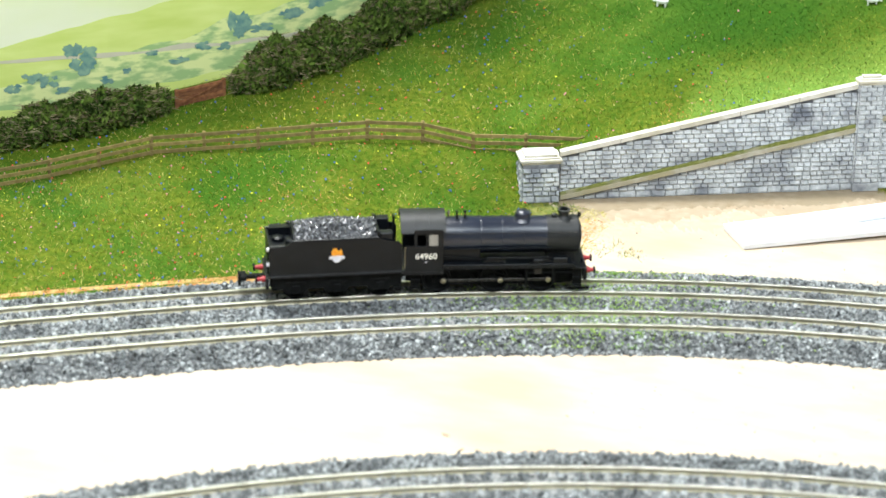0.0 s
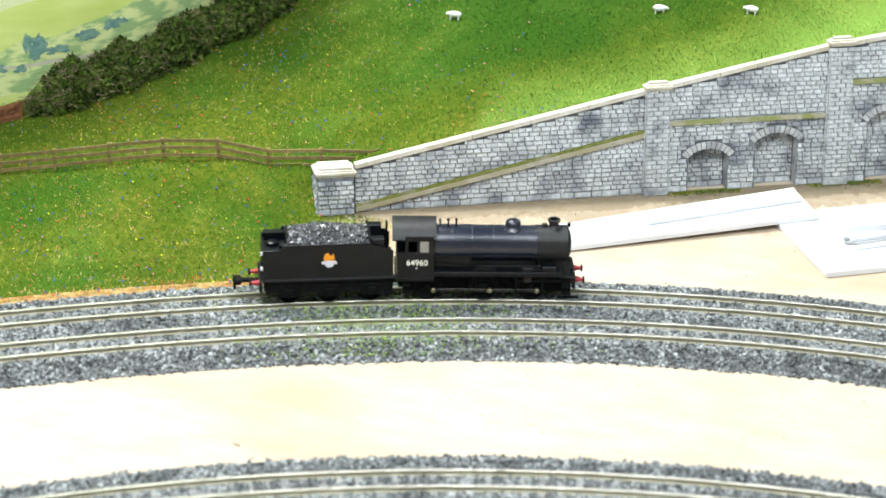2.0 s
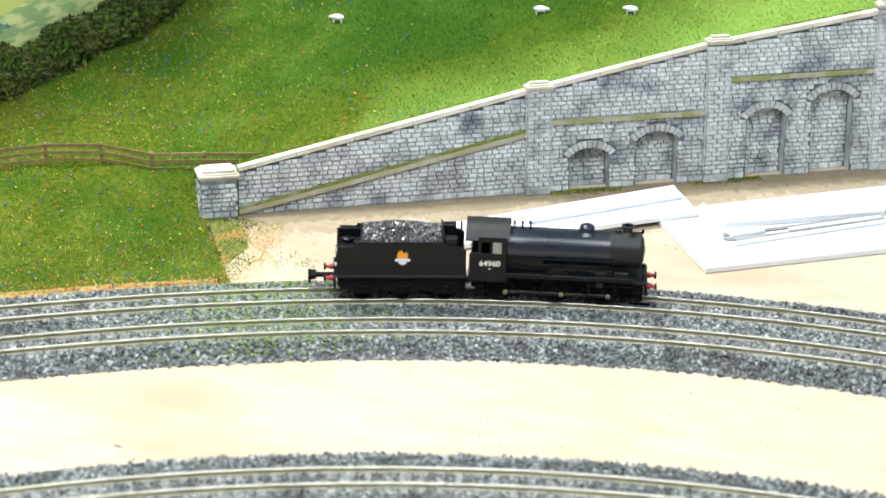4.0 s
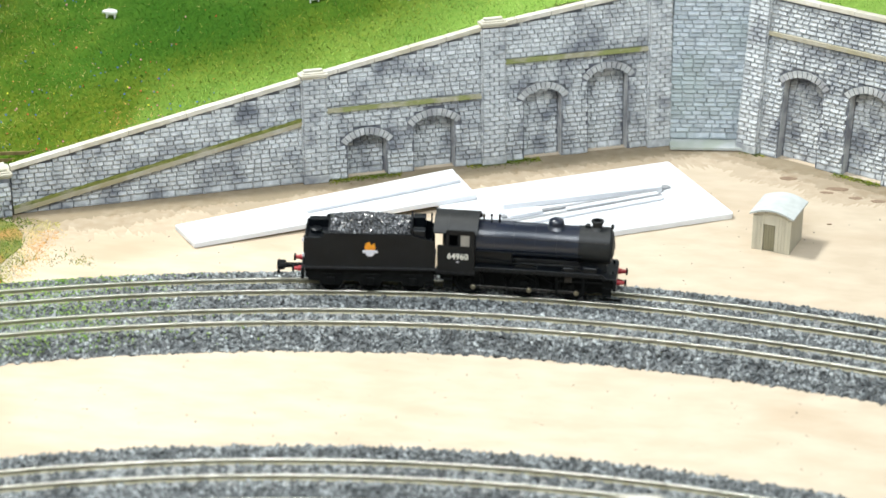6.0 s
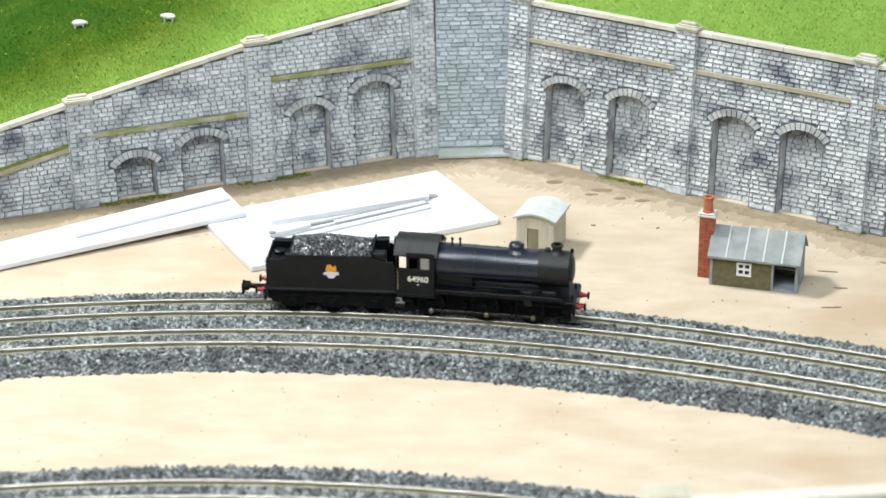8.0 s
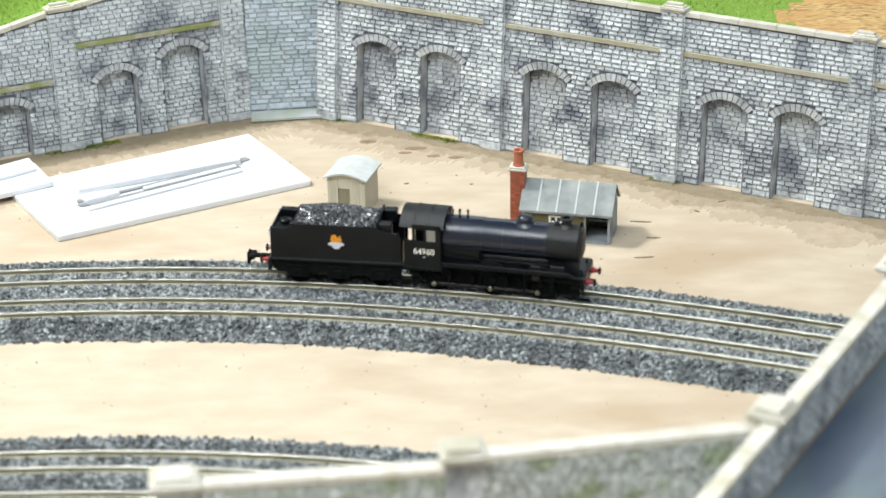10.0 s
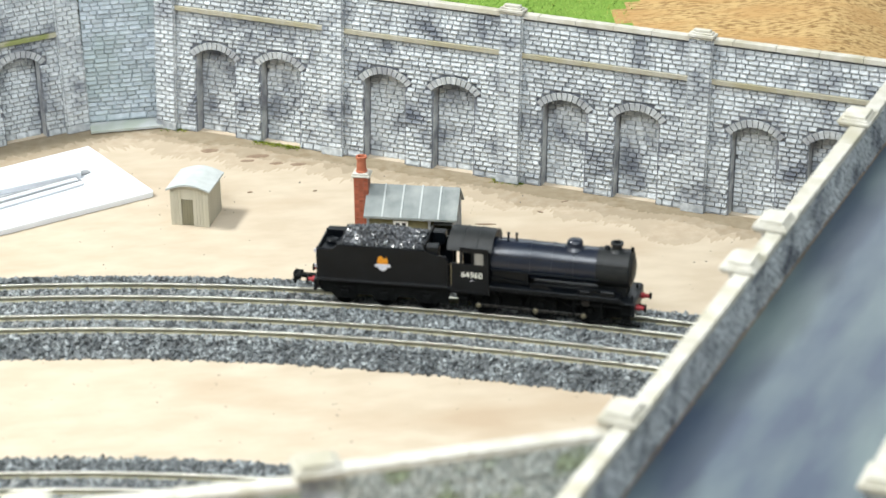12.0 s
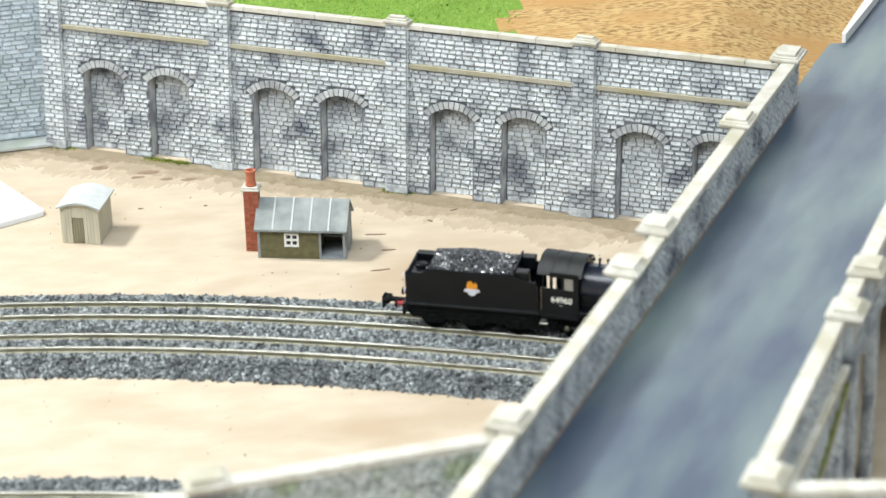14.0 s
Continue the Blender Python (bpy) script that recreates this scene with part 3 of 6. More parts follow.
def tracks():
    h = bed_height((R_A, R_B), 530, 588.5)
    prof = [(529, -0.1), (531, 0.5), (536, 3.0), (540, 3.4), (575, 3.4), (583, 3.0), (588, 0.5), (590, -0.1)]
    tagged(strip("ballast_bed", prof, -46, 34, 220, 1.0, BALLAST_BED), "grey ballast shoulder under the double track", "ballast bed", kind="structure")
    tagged(strip("earth_edge", [(586, 0.1), (588.5, 0.5), (593, 0.65), (597, 0.5), (599, 0.1)], -46, -17.4, 120, 1.0, EARTH), "orange earth scatter between ballast and grass", "earth edge", kind="structure")
    railway_track(R_A, -46, 34, 1.0, "outer curved track with nickel silver rails on grey sleepers")
    railway_track(R_B, -46, 34, 1.0, "inner curved track with nickel silver rails on grey sleepers")
    stones_along("ballast", 530, 588.5, h, -39, 31, 52000, 3, 1.0)
    rng = random.Random(29)
    V, F = [], []
    for _ in range(2600):
        deg, rr = rng.gauss(-16.0, 2.6), rng.uniform(531, 586)
        x, y = on_curve(deg, rr)
        d, z, k = rng.uniform(0.2, 0.5), h(rr) + rng.uniform(0.5, 1.0), len(V)
        V += [(x + d, y, z), (x - 0.6 * d, y + d, z), (x - 0.5 * d, y - d, z), (x, y, z + d)]
        F += [(k, k + 1, k + 3), (k + 1, k + 2, k + 3), (k + 2, k, k + 3)]
    tagged(mesh_of("green_scatter", V, F, LIME), "spilt green grass scatter lying on the ballast", "scatter", kind="stuff")
    h2 = bed_height((R_C, R_C - 23.8), 404, 463)
    prof = [(400, -0.1), (404, 0.8), (409, 3.4), (452, 3.4), (458, 3.0), (462, 0.5), (464, -0.1)]
    tagged(strip("ballast_bed", prof, -46, 26, 180, 0, BALLAST_BED), "grey ballast shoulder under the near track", "ballast bed", kind="structure")
    railway_track(R_C, -46, 26, 0.0, "near curved track with bright rails on grey sleepers")
    railway_track(R_C - 23.8, -46, 26, 0.0, "nearest curved track beside the layout's front edge")
    stones_along("ballast", 404, 463, h2, -40, 22, 30000, 4, 0.0)


# ---- stone walls ----
STONE_H = 1.82


def stone_mesh():
    """A single block, one unit wide, high and deep, with a chamfered face."""
    c = 0.05
    V = [(0, 0, 0), (1, 0, 0), (1, 0, 1), (0, 0, 1), (c, -0.8, 0.05), (1 - c, -0.8, 0.05), (1 - c, -0.3, 1.0), (c, -0.3, 1.0), (1.8 * c, -1, 0.32), (1 - 1.8 * c, -1, 0.32)]
    F = [(4, 5, 9, 8), (8, 9, 6, 7), (0, 1, 5, 4), (1, 2, 6, 9, 5), (2, 3, 7, 6), (3, 0, 4, 8, 7)]
    me = bpy.data.meshes.new("stone")
    me.from_pydata([tuple(MM * v for v in p) for p in V], [], F)
    me.materials.append(STONE)
    return me, V, F


STONE_ME, STONE_V, STONE_F = stone_mesh()


def lay_stones(parent, s0, s1, z0, z1, y, inside, seed, singles=0, material=None, mean=3.3):
    """Courses of blocks on a wall face; the lowest ones as parts, the rest as one mesh."""
    rng = random.Random(seed)
    V, F, made = [], [], 0
    row, z = 0, z0
    while z + STONE_H * 0.8 < z1:
        h = 2.7 if row == 0 else STONE_H
        s = s0 + (-rng.uniform(0, 2.5) if row % 2 else 0)
        while s < s1:
            w = rng.uniform(0.68, 1.32) * mean * (1.7 if row == 0 else 1)
            a, b = max(s, s0), min(s + w, s1)
            s += w
            if b - a < 0.7:
                continue
            g = 0.13
            a, b, lo, hi = a + g / 2, b - g / 2, z + 0.10, z + h - 0.02
            while b - a > 0.7 and not (inside(a, lo) and inside(a, hi)):
                a += 0.4
            while b - a > 0.7 and not (inside(b, lo) and inside(b, hi)):
                b -= 0.4
            if b - a < 0.7 or not inside((a + b) / 2, (lo + hi) / 2):
                continue
            depth = rng.uniform(0.5, 1.0)
            if made < singles:
                ob = new("stone", STONE_ME)
                ob.parent = parent
                ob.matrix_basis = Matrix.Translation((a * MM, y * MM, lo * MM)) @ Matrix.Diagonal((b - a, depth, hi - lo, 1))
                made += 1
            else:
                k = len(V)
                V += [(a + (b - a) * p[0], y + depth * p[1], lo + (hi - lo) * p[2]) for p in STONE_V]
                F += [tuple(k + i for i in f) for f in STONE_F]
        z += h
        row += 1
    if V:
        ob = mesh_of("stone_courses", V, F, material or STONE, parent)
        tagged(ob, kind="stuff")
    return parent


def arch_outline(s0, s1, spring, crown, n=10):
    """Points of an arched opening from its left foot to its right foot."""
    w, h = (s1 - s0) / 2, crown - spring
    r = (w * w + h * h) / (2 * h)
    a = math.asin(min(1, w / r))
    mid = (s0 + s1) / 2
    arc = [(mid + r * math.sin(-a + 2 * a * k / n), crown - r + r * math.cos(-a + 2 * a * k / n)) for k in range(n + 1)]
    return [(s0, 0)] + arc + [(s1, 0)], (mid, crown - r, r, a)


def in_arch(s, z, s0, s1, geo, grow=0.0):
    mid, cz, r, a = geo
    if s < s0 - grow or s > s1 + grow:
        return False
    d = s - mid
    rr = r + grow
    return z < cz + math.sqrt(max(rr * rr - d * d, 0))


def pilaster(parent, s0, s1, height, proud=1.9, cap=True, seed=0):
    p = part("pilaster", boxed(s0, s1, -proud, 0.2, 0, height, 0.1), JOINT, parent)
    foot = boxed(s0 - 0.3, s1 + 0.3, -proud - 0.55, 0.1, 0, 3.2, 0.12)
    part("plinth_block", foot, STONE, p)
    V, F = [], []
    rng = random.Random(seed)
    z, row = 3.3, 0
    while z < height - 1.2:
        for side in ("front", "left", "right"):
            cuts = [0, 0.5, 1] if row % 2 else [0, 0.3, 0.72, 1]
            if side != "front":
                cuts = [0, 1]
            for u, v in zip(cuts, cuts[1:]):
                d = rng.uniform(0.4, 0.75)
                k = len(V)
                for q in STONE_V:
                    t = u + (v - u) * (0.03 + 0.94 * q[0])
                    zz = z + 0.08 + (STONE_H - 0.1) * q[2]
                    if side == "front":
                        V.append((s0 + (s1 - s0) * t, -proud + d * q[1], zz))
                    elif side == "left":
                        V.append((s0 + d * q[1], -proud * t, zz))
                    else:
                        V.append((s1 - d * q[1], -proud * (1 - t), zz))
                F += [tuple(k + i for i in f) for f in STONE_F]
        z += STONE_H
        row += 1
    tagged(mesh_of("stone_courses", V, F, STONE, p), kind="stuff")
    if cap:
        pillar_cap(parent, (s0 + s1) / 2, 0.3 - proud / 2, height - 0.4, s1 - s0 + 1.6, proud + 3.4)
    return p


def pillar_cap(parent, s, y, z, w, d, name="pillar_cap"):
    bm = bmesh.new()
    for grow, a, b in ((-1.0, 0, 0.8), (0, 0.8, 2.0), (-1.6, 2.0, 2.6), (-3.4, 2.6, 3.6)):
        box(bm, s - (w + grow) / 2, s + (w + grow) / 2, y - (d + grow) / 2, y + (d + grow) / 2, z + a, z + b, 0.22)
    return part(name, bm, COPING, parent)


def coping_run(parent, s0, z0, s1, z1, y0=-1.4, y1=2.1, pieces=5, thick=2.0):
    for k in range(pieces):
        a, b = k / pieces, (k + 1) / pieces
        sa, sb = s0 + (s1 - s0) * a + 0.05, s0 + (s1 - s0) * b - 0.05
        za, zb = z0 + (z1 - z0) * a, z0 + (z1 - z0) * b
        bm = prism(bmesh.new(), [(sa, za - thick), (sb, zb - thick), (sb, zb), (sa, za)], "y", y0, y1)
        bmesh.ops.bevel(bm, geom=bm.edges[:], offset=0.22, segments=1, affect="EDGES")
        part("coping_stone", bm, COPING, parent)


def ledge(parent, s0, z0, s1, z1, proud=1.5, thick=1.9, material=None):
    bm = prism(bmesh.new(), [(s0, z0 - thick / 2), (s1, z1 - thick / 2), (s1, z1 + thick / 2), (s0, z0 + thick / 2)], "y", -proud, 0.2)
    bmesh.ops.bevel(bm, geom=bm.edges[:], offset=0.18, segments=1, affect="EDGES")
    part("string_course", bm, material or LEDGE, parent)


def wall_bay(name, at, s0, s1, top0, top1, arches, label, course=None, seed=0, singles=300, diagonal=None, moss=False):
    """A length of retaining wall from s0 to s1, its top running from top0 to top1."""
    bay = empty(name, at, label=label, category="retaining wall", kind="structure")
    outline, geos = [(s0, 0)], []
    for a0, a1, spring, crown in arches:
        pts, geo = arch_outline(a0, a1, spring, crown)
        outline += pts
        geos.append((a0, a1, geo))
    outline += [(s1, 0), (s1, top1 - 4.0), (s0, top0 - 4.0)]
    face = part("wall_face", prism(bmesh.new(), outline, "y", 0, 4.4), JOINT, bay)
    face.data.materials.append(REVEAL)
    for poly in face.data.polygons:
        poly.material_index = 1 if abs(poly.normal.y) < 0.5 else 0
    part("wall_face", prism(bmesh.new(), [(s0, top0 - 3.98), (s1, top1 - 3.98), (s1, top1 - 0.4), (s0, top0 - 0.4)], "y", 0, 2.0), JOINT, bay)
    bm = prism(bmesh.new(), [(s0, 0), (s1, 0), (s1, top1 - 4.0), (s0, top0 - 4.0)], "y", 4.42, 6.4)
    part("wall_back", bm, JOINT, bay)

    def top_at(s):
        return top0 + (top1 - top0) * (s - s0) / (s1 - s0)

    def inside(s, z):
        if z > top_at(s) - 2.0:
            return False
        return not any(in_arch(s, z, a0, a1, geo, 2.6 if z > geo[1] + geo[2] * math.cos(geo[3]) - 0.5 else 0.25) for a0, a1, geo in geos)

    lay_stones(bay, s0, s1, 0.0, max(top0, top1), 0.0, inside, seed, singles)
    for n, (a0, a1, geo) in enumerate(geos):
        lay_stones(bay, a0, a1, 0.0, geo[1] + geo[2], 4.4, lambda s, z: in_arch(s, z, a0, a1, geo, -0.1), seed + 7 + n, 0)
        mid, cz, r, a = geo
        count = 11
        for k in range(count):
            u, v = -a * 1.12 + 2.24 * a * k / count, -a * 1.12 + 2.24 * a * (k + 1) / count
            g = 0.012
            pts = [(mid + rr * math.sin(t), cz + rr * math.cos(t)) for rr, t in ((r, u + g), (r, v - g), (r + 2.7, v - g), (r + 2.7, u + g))]
            bm = prism(bmesh.new(), pts, "y", -0.75 - 0.12 * (k % 2), 0.6)
            part("arch_stone", bm, ARCH_STONE, bay)
    if course:
        ledge(bay, s0, course[0], s1, course[1], material=LEDGE_MOSS if moss else LEDGE)
    if diagonal:
        d0, e0, d1, e1 = diagonal
        ledge(bay, d0, e0, d1, e1, proud=1.7, thick=2.0, material=LEDGE)
        ledge(bay, d0, e0 + 1.45, d1, e1 + 1.45, proud=1.55, thick=1.4, material=MOSS)
    coping_run(bay, s0, top0, s1, top1)
    return bay


def walls():
    left = leaning(WL0.x, WL0.y, math.degrees(math.atan2(WLU.y, WLU.x)))
    right = leaning(WR0.x, WR0.y, math.degrees(math.atan2(WRU.y, WRU.x)))
    grey = "grey coursed stone retaining wall with "
    end = empty("wall_end_pillar", left, label="short square stone end pillar with a cream stepped cap", category="pillar", kind="structure")
    part("pillar_core", boxed(-2.5, 11.0, -2.6, 8, 0, 15.4, 0.2), JOINT, end)
    lay_stones(end, -2.5, 11.0, 0, 15.4, -2.6, lambda s, z: z < 15.2, 21, 60, STONE_MOSS)
    side = empty("wall_end_side", left @ mm_pose(-2.5, 8, 0, -90), label="stone side of the end pillar", category="pillar", kind="structure")
    lay_stones(side, 0, 10.5, 0, 15.4, 0, lambda s, z: z < 15.2, 22, 60, STONE_MOSS)
    pillar_cap(end, 4.25, 2.7, 15.2, 15.4, 12.0)
    wall_bay("wall_1", left, 11.5, 121.7, 19.6, 43.0, (), grey + "a sloping top and a mossy diagonal ledge", seed=31, diagonal=(11.6, 1.2, 121.5, 24.6))
    b = wall_bay("wall_2", left, 121.7, 192.7, 43.0, 57.2, ((139.2, 154.5, 14.5, 17.6), (165.5, 181.8, 19.5, 22.6)),
                 grey + "two low blind arches and a sloping top", course=(28.7, 28.7), seed=32, moss=True)
    pilaster(b, 121.7, 130.8, 43.0, seed=1)
    b = wall_bay("wall_3", left, 192.7, 262.0, 57.2, 67.0, ((210.0, 225.4, 25.6, 29.2), (236.4, 252.8, 31.4, 35.0)),
                 grey + "two blind arches and a sloping top", course=(41.7, 41.7), seed=33, moss=True)
    pilaster(b, 192.7, 201.8, 57.2, seed=2)
    pilaster(b, 261.0, 270.0, 68.0, seed=3)
    k = 0
    for s in (-62.1, 10.0, 82.1, 154.2):
        last = s > 150
        b = wall_bay("wall_%d" % (5 + k), right, s, s + (72.1 if not last else 78), 67.5, 67.5,
                     ((s + 17.0, s + 33.6, 32.6, 35.9), (s + 45.2, s + 61.6, 32.6, 35.9)), grey + "two tall blind arches and a level coping",
                     course=(51.2, 51.2), seed=40 + k)
        pilaster(b, s, s + 8.2, 67.3, seed=10 + k)
        k += 1
    # the blue-grey corner panel between the two walls
    a, c = Vector((-25.0, 133.5)), Vector((6.0, 136.5))
    d = c - a
    niche = empty("wall_4", leaning(a.x, a.y, math.degrees(math.atan2(d.y, d.x))), label="smooth blue-grey stone corner panel set back between pilasters", category="retaining wall", kind="structure")
    part("wall_face", boxed(0, d.length, 0, 3, 0, 70, 0.05), mat("blue_joint", (0.20, 0.24, 0.28), (0.34, 0.38, 0.42), 3, 0.9, bump=0.3), niche)
    lay_stones(niche, 0, d.length, 2.5, 69, 0, lambda s, z: True, 61, 0, STONE_BLUE, mean=4.4)
    bm = prism(bmesh.new(), [(-7.5, 0), (0, 0), (0, 2.2), (-7.5, 1.0)], "x", 0.5, d.length - 0.5)
    part("sill", bm, SILL, niche)


# ---- road bridge ----
def parapet(name, a, b, top, low, label, caps=(), aside=0.0):
    """A low parapet wall from a to b with cream coping."""
    d = Vector(b) - Vector(a)
    at = mm_pose(a[0], a[1], 0, math.degrees(math.atan2(d.y, d.x))) @ mm_pose(0, aside, 0)
    w = empty(name, at, label=label, category="parapet", kind="structure")
    part("wall_face", boxed(0, d.length, -1.8, 1.8, low, top - 1.5, 0.05), JOINT, w)
    lay_stones(w, 0, d.length, low + 0.2, top - 1.6, -1.8, lambda s, z: True, int(a[0]) + 900, 120, STONE_MOSS if low == 0.0 else None)
    back = empty("parapet_side", at @ mm_pose(d.length, 0, 0, 180), label="stone face of the bridge parapet", category="parapet", kind="structure")
    lay_stones(back, 0, d.length, low + 0.2, top - 1.6, -1.8, lambda s, z: True, int(a[0]) + 901, 120, STONE_MOSS if low == 0.0 else None)
    coping_run(w, 0, top, d.length, top, -2.5, 2.5, max(2, int(d.length / 26)), 2.2)
    for s in caps:
        part("pier", boxed(s - 4.6, s + 4.6, -2.6 - aside, 2.6 - aside, low, top, 0.2), STONE, w)
        pillar_cap(w, s, -aside, top - 0.6, 12.2, 10.5)
    return w


def bridge():
    b0, b4 = Vector((261.6, -7.5)), Vector((121.6, -246.0))
    u = (b4 - b0).normalized()
    front = b0 + u * 330 + Vector((-u.y, u.x)) * 2.0
    parapet("parapet_1", tuple(b0), tuple(front), 68.0, 43.5, "weathered stone bridge parapet with cream coping and stepped pillar caps",
            caps=(0.5, 63, 150.5, 180.5, 276.0), aside=1.5)
    # piers carrying the parapet on both sides of the track
    for s in (150.5, 180.5, 276):
        p = b0 + u * s
        pier = empty("bridge_pier", mm_pose(p.x, p.y, 0, math.degrees(math.atan2(u.y, u.x))), label="square stone pier under the bridge deck", category="bridge pier")
        part("shaft", boxed(-4.5, 4.5, -4, 4, 0, 43.4, 0.2), STONE, pier)
        part("plinth_block", boxed(-5.2, 5.2, -4.7, 4.7, 0, 3.5, 0.2), STONE, pier)
    # deck
    c1, c3 = Vector((179.1, -286.5)), Vector((238.4, -177.0))
    v = (c3 - c1).normalized()
    far = c1 + v * 340
    off = Vector((u.y, -u.x)) * -2
    outline = [tuple(front + off), tuple(b0 + off), (268, 3), (280, 24), (292, 44), (297, 43), (313, 69), (360, 146), (430, 150), tuple(far), tuple(c1 - v * 60)]
    along = Matrix.Rotation(math.atan2(u.y, u.x), 2)
    bm = prism(bmesh.new(), [tuple(along.transposed() @ Vector(p)) for p in outline], "z", 43.5, 52.0)
    tagged(part("road", bm, ROAD, at=mm_pose(0, 0, 0, math.degrees(math.atan2(u.y, u.x)))), "blue-grey painted road deck with long pale patches", "road", kind="structure")
    bm = prism(bmesh.new(), [(296.4, 44), (297.6, 43.2), (313.6, 69.2), (360, 146), (356, 147), (311, 70.5)], "z", 51.9, 55.5)
    tagged(part("road_edge", bm, WHITE_TRIM), "raw white card edge beside the road", "road edge", kind="structure")
    side = Vector((-u.y, u.x))
    # dark strip laid in place of the shaded gap at the parapet's foot
    gap_outline = [tuple(b0 + side * (3.9 + 0.5 * k) + u * 4 - u * 2 * k) for k in (0, 1)] + [tuple(front + side * (4.6 - 0.5 * k)) for k in (0, 1)]
    tagged(part("gutter_dirt", prism(bmesh.new(), gap_outline, "z", 51.9, 52.25), DARK_BROWN), "dark strip standing for the shaded gap at the parapet's foot", "dirt", kind="structure")
    # outer wall on the other side
    w = parapet("parapet_2", tuple(c1), tuple(c1 + v * 330), 68.0, 43.5, "weathered stone bridge parapet with cream coping beside the road",
                caps=(0.5, 95.5, 124.0, 210.0), aside=2.2)
    at = mm_pose(c1.x, c1.y, 0, math.degrees(math.atan2(v.y, v.x)))
    side = wall_bay("wall_9", at @ mm_pose(0, -1.0, 0), 4, 92, 54.5, 54.5, ((50, 66, 24, 28),), "stone bridge side wall with a diagonal ledge and dark arch", seed=77, singles=120, diagonal=(8, 22, 90, 48))
    pilaster(side, 92, 100, 60, cap=False, seed=50)
    pilaster(side, 120, 128, 60, cap=False, seed=51)
    # wing walls falling away from the corner pillars
    ramp = Vector((45.2, -256.5))
    parapet("wing_wall_1", (121.6, -246.0), tuple(ramp), 64.6, 0.0, "pale stone wing wall with rounded cream coping", caps=(77.0,))
    far_l = Vector((-25.2, -262.0))
    parapet("wing_wall_2", tuple(ramp), tuple(far_l), 62.0, 0.0, "lower stone wing wall with cream coping", caps=(70.5,))
    parapet("wing_wall_4", tuple(far_l), (-95.0, -290.0), 58.0, 0.0, "lowest stone wing wall with cream coping")
    parapet("wing_wall_3", (179.1, -286.5), (262, -300), 66.5, 0.0, "stone wing wall turning off the far parapet")


# ---- backdrop, hedge, gate, fence, sheep ----
HEDGE_LINE = [(-560, -45), (-520, -20), (-480, 5), (-454, 20), (-436, 30), (-419, 42)], [(-399, 56), (-380, 70), (-358, 92), (-343, 115), (-333, 138), (-325, 168), (-320, 200)]


